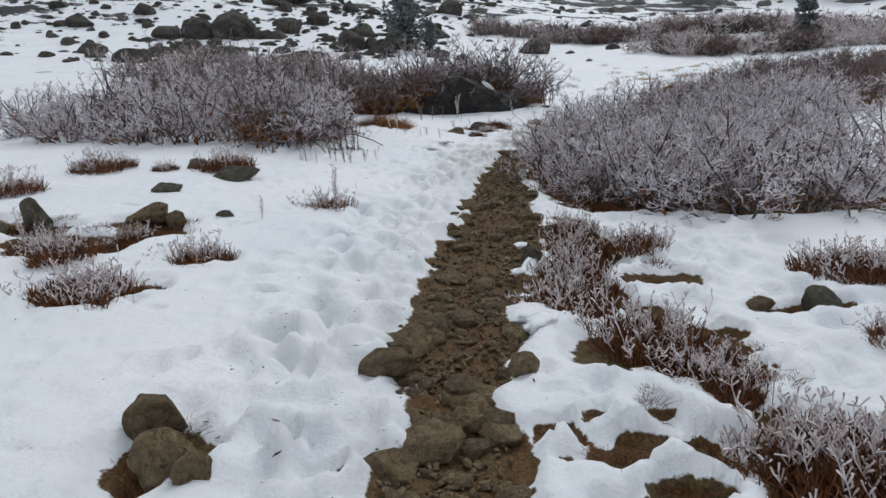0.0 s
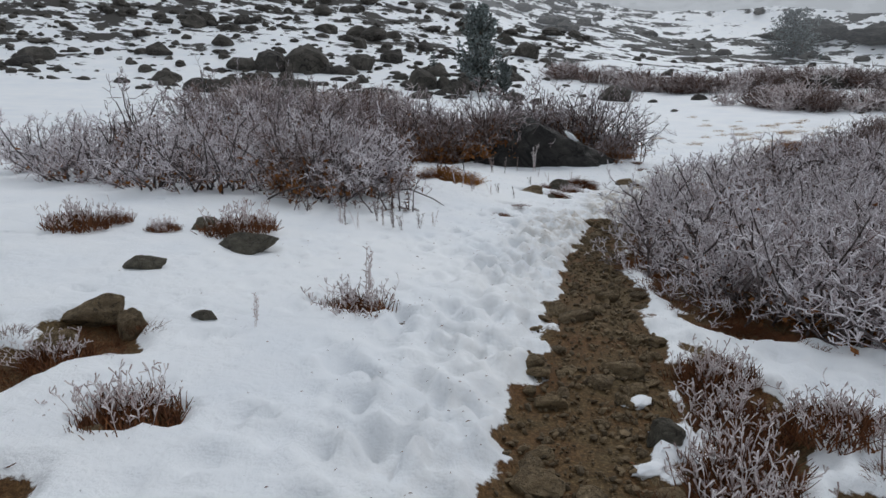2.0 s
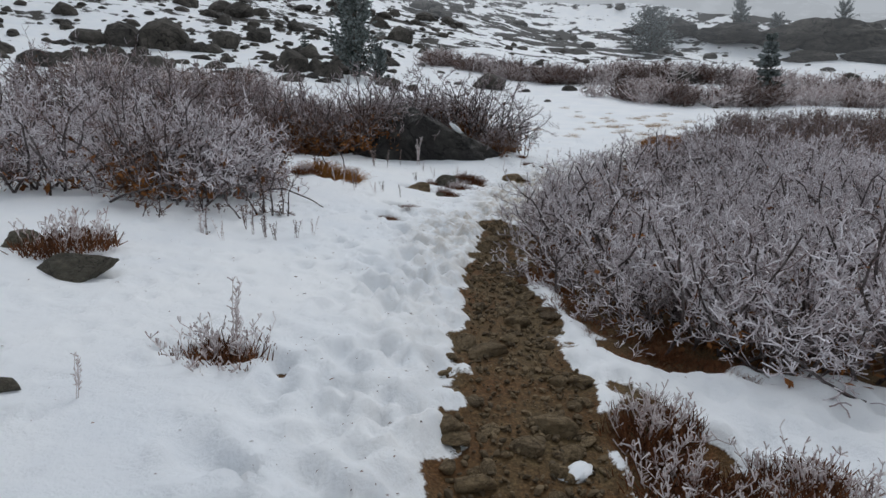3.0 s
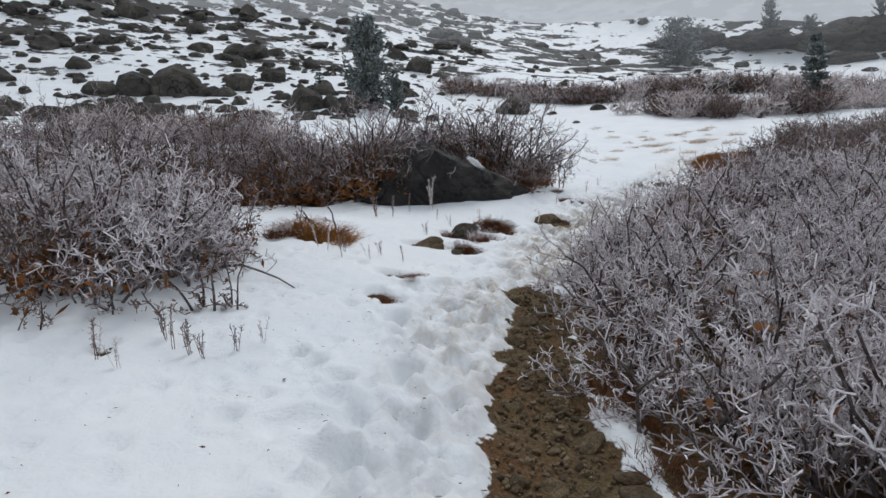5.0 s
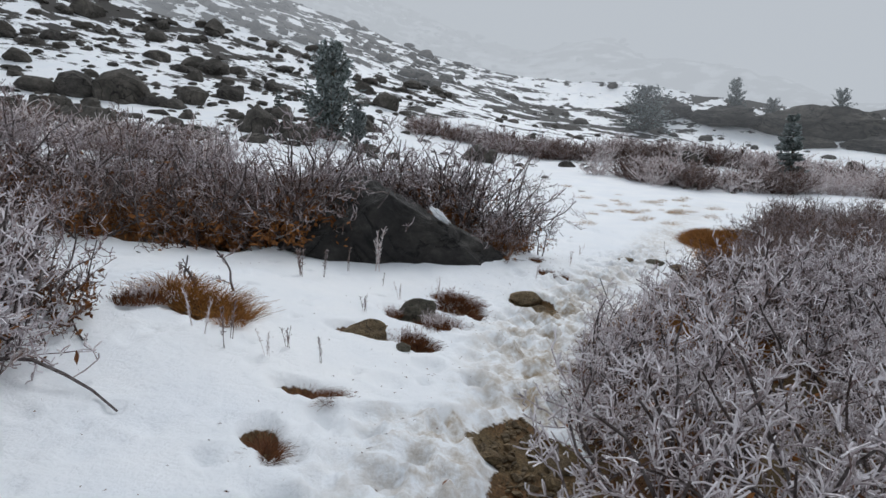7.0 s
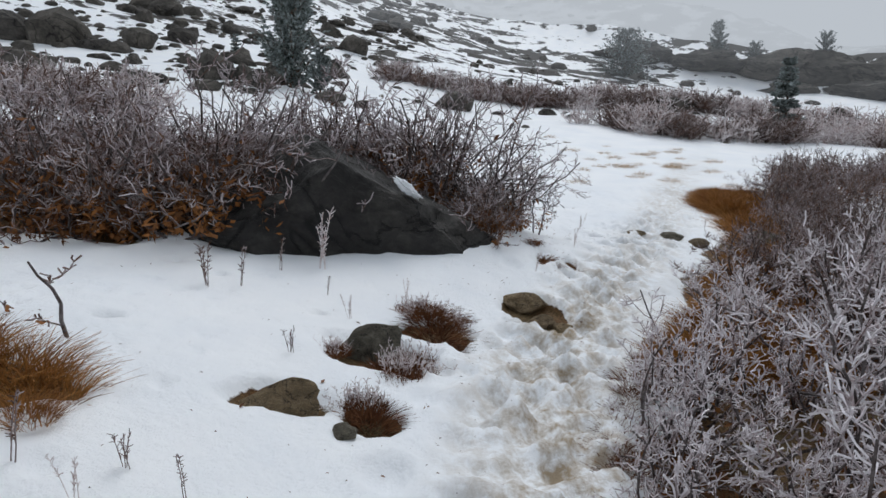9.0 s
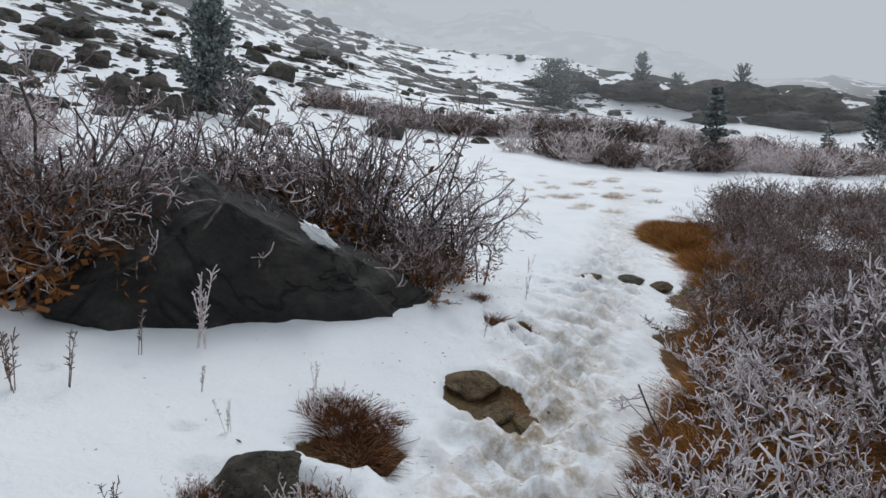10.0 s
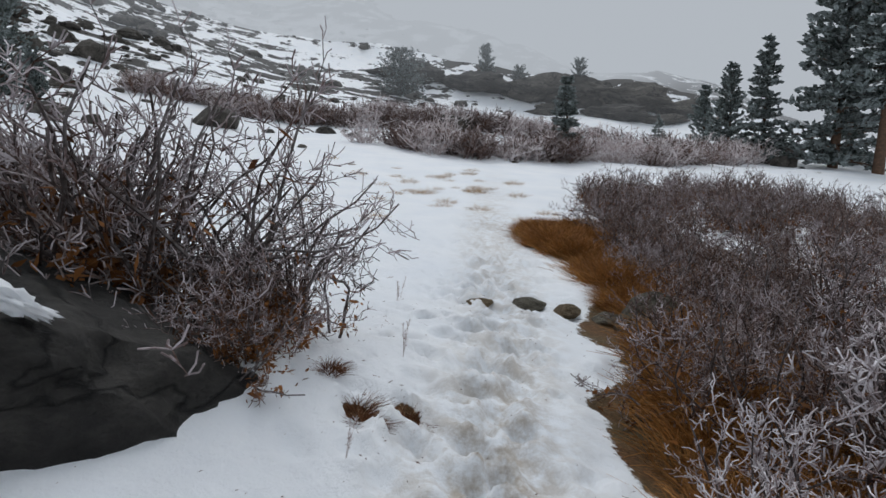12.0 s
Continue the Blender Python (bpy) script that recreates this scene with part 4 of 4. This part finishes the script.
weeds = [weed(s, 0.30) for s in range(1, 6)]
for x, y, s in [(-0.45, 13.2, 1.2), (-0.25, 13.3, 1.0), (0.2, 13.95, 1.5), (0.24, 13.9, 1.2), (-0.05, 13.8, 0.9), (-0.65, 10.9, 0.9), (-0.63, 11.05, 0.9), (-0.88, 11.1, 0.8), (-0.78, 11.05, 0.7), (-0.4, 10.9, 0.6),
                (-0.3, 11.1, 0.6), (-0.1, 11.0, 0.6), (0.85, 13.55, 0.5), (0.45, 13.0, 0.6), (0.15, 12.3, 0.6), (0.3, 13.4, 0.5), (-3.0, 4.75, 1.2), (-2.75, 4.55, 0.9),
                (1.5, 4.9, 1.0), (1.65, 5.05, 0.9), (2.1, 2.9, 1.0), (1.9, 2.75, 1.2), (-1.05, 6.3, 1.2), (-1.55, 5.6, 0.7), (2.6, 13.1, 0.5), (2.7, 15.4, 0.7), (3.3, 16.9, 0.7), (2.0, 14.3, 0.6),
                (-1.42, 8.75, 1.0), (-1.3, 8.65, 0.9), (-1.2, 8.6, 0.7), (-1.75, 8.5, 0.9), (-1.6, 8.4, 0.7), (-1.5, 8.85, 1.0), (-1.05, 8.7, 0.7), (-1.85, 8.7, 0.9), (-0.9, 8.8, 0.6)]:
    ob = copy_thing(weeds[r.randrange(5)], Matrix.LocRotScale((x, y, ground_z(x, y)), Euler((0, 0, r.uniform(0, 6.28))), None))
    ob.scale = (s, s, s)
    tagged(ob, "dry rimed weed stalk standing in snow", "weed", "weed stalks in the snow")


# ---- conifers ----
def conifer(seed, height, width, whorls, bare=0.06, droop=-0.15, rounded=0.0):
    rs = np.random.RandomState(seed)
    trunk = [(np.array([0.02 * height * math.sin(3 * f), 0, height * f - 0.1]), 0.020 * height * (1 - f) + 0.01) for f in np.linspace(0, 1, 9)]
    limbs, vs, fs = [], [], []
    for k in range(whorls):
        f = bare + (0.98 - bare) * (k + rs.uniform(0, 0.8)) / whorls
        shape = (1 - f) ** (0.85 - 0.5 * rounded) * (1 if not rounded else min(1, 0.55 + 3 * f))
        for b in range(rs.randint(6, 10)):
            a = rs.uniform(0, 6.28)
            ln = width * shape * rs.uniform(0.55, 1.15) + 0.03 * height
            way = np.array([math.cos(a), math.sin(a), droop + 0.6 * f + rs.normal(0, 0.1) + rounded * 0.5])
            limb = shoot(rs, (0, 0, height * f - 0.1), way / np.linalg.norm(way), ln, 0.006 * height * (1 - f) + 0.006, 0.004, 4, 0.08, 0.03)
            limbs.append(limb)
            for c in range(int(18 + 34 * shape)):
                j = rs.randint(0, 4)
                g = rs.random_sample()
                p = limb[j][0] * (1 - g) + limb[j + 1][0] * g + rs.normal(0, 0.035, 3) * ln
                d = rs.normal(0, 0.6, 3) + way * 0.8
                d[2] = abs(d[2]) * 0.6
                d *= (0.035 + 0.018 * rs.random_sample()) * height ** 0.6 * 1.75 / (np.linalg.norm(d) + 1e-9)
                e = np.cross(d, rs.normal(0, 1, 3))
                e *= 0.3 * np.linalg.norm(d) / (np.linalg.norm(e) + 1e-9)
                i = len(vs)
                w = np.cross(d, e)
                w *= np.linalg.norm(e) / (np.linalg.norm(w) + 1e-9)
                vs += [p, p + d * 0.45 + e, p + d, p + d * 0.45 - e, p + d * 0.45 + w]
                fs += [(i, i + 1, i + 2), (i, i + 2, i + 3), (i, i + 4, i + 2)]
    root = new("conifer")
    part("trunk", mesh_of("trunk", *tubes([trunk], 8), TRUNK, True), root, "reddish brown bark")
    tagged(part("limb_mass", mesh_of("limb_mass", *tubes(limbs), TRUNK), root), kind="stuff")
    part("crown", mesh_of("crown", vs, fs, NEEDLE), root, "dark green needles dusted with rime")
    return root


def tree(x, y, ob, label, sink=0.0):
    ob.matrix_world = Matrix.Translation((x, y, float(base(x, y)) - sink))
    tagged(ob, label, "tree")


tree(-1.9, 38.0, conifer(1, 4.1, 1.9, 17, 0.02, 0.35, 0.9), "dense rime-dusted pine rising behind the willows")
tree(-0.7, 37.0, conifer(2, 1.9, 0.7, 9, 0.02, 0.3, 0.8), "low bushy pine beside a taller one")
tree(-5.0, 44.0, conifer(3, 1.5, 0.35, 9), "small young fir on the snow slope")
tree(24.5, 67.5, conifer(4, 4.1, 3.4, 20, 0.01, 0.15, 0.4), "broad cone-shaped fir on the snow slope")
tree(17.2, 33.6, conifer(5, 3.3, 0.75, 18, 0.03), "slender young fir above the willows")
tree(26.6, 67.5, conifer(12, 1.2, 0.6, 6), "small fir beside a broad one")
tree(40.2, 52.7, conifer(6, 2.2, 0.65, 11), "small young fir on open snow")
tree(37.7, 45.9, conifer(7, 4.3, 1.3, 15, 0.03, 0.0, 0.4), "rimed fir in the grove")
tree(35.3, 41.7, conifer(8, 5.3, 1.4, 17, 0.04, 0.05, 0.4), "dense dark fir in the grove")
tree(31.2, 36.0, conifer(9, 6.4, 1.15, 22, 0.05), "narrow pointed fir in the grove")
tree(33.0, 33.3, conifer(10, 12.5, 2.3, 30, 0.03, -0.1), "tall rimed fir in the grove")
tree(33.2, 31.2, conifer(11, 13.5, 2.1, 26, 0.26, -0.2), "tall fir with a bare reddish trunk")
tree(36.5, 34.8, conifer(13, 5.0, 1.2, 16, 0.03), "young rimed fir behind the grove")
tree(34.5, 70.0, conifer(14, 2.2, 1.3, 9, 0.02, 0.2, 0.8), "round bushy pine far off on the snow")
tree(38.2, 70.0, conifer(15, 1.9, 1.3, 9, 0.02, 0.2, 0.8), "round bushy pine far off on the snow")
tree(34.4, 70.1, conifer(16, 3.2, 1.3, 11, 0.1, 0.2, 0.9), "lone bushy tree on the foggy knoll", -1.1)
tree(41.8, 65.2, conifer(17, 2.0, 1.5, 9, 0.1, 0.2, 0.9), "low bushy tree on the foggy knoll", -2.1)



drop(frosty + rusty + russet + airy + small + bands + heaths)
for o in orange + brown + pale + weeds:
    bpy.data.objects.remove(o)
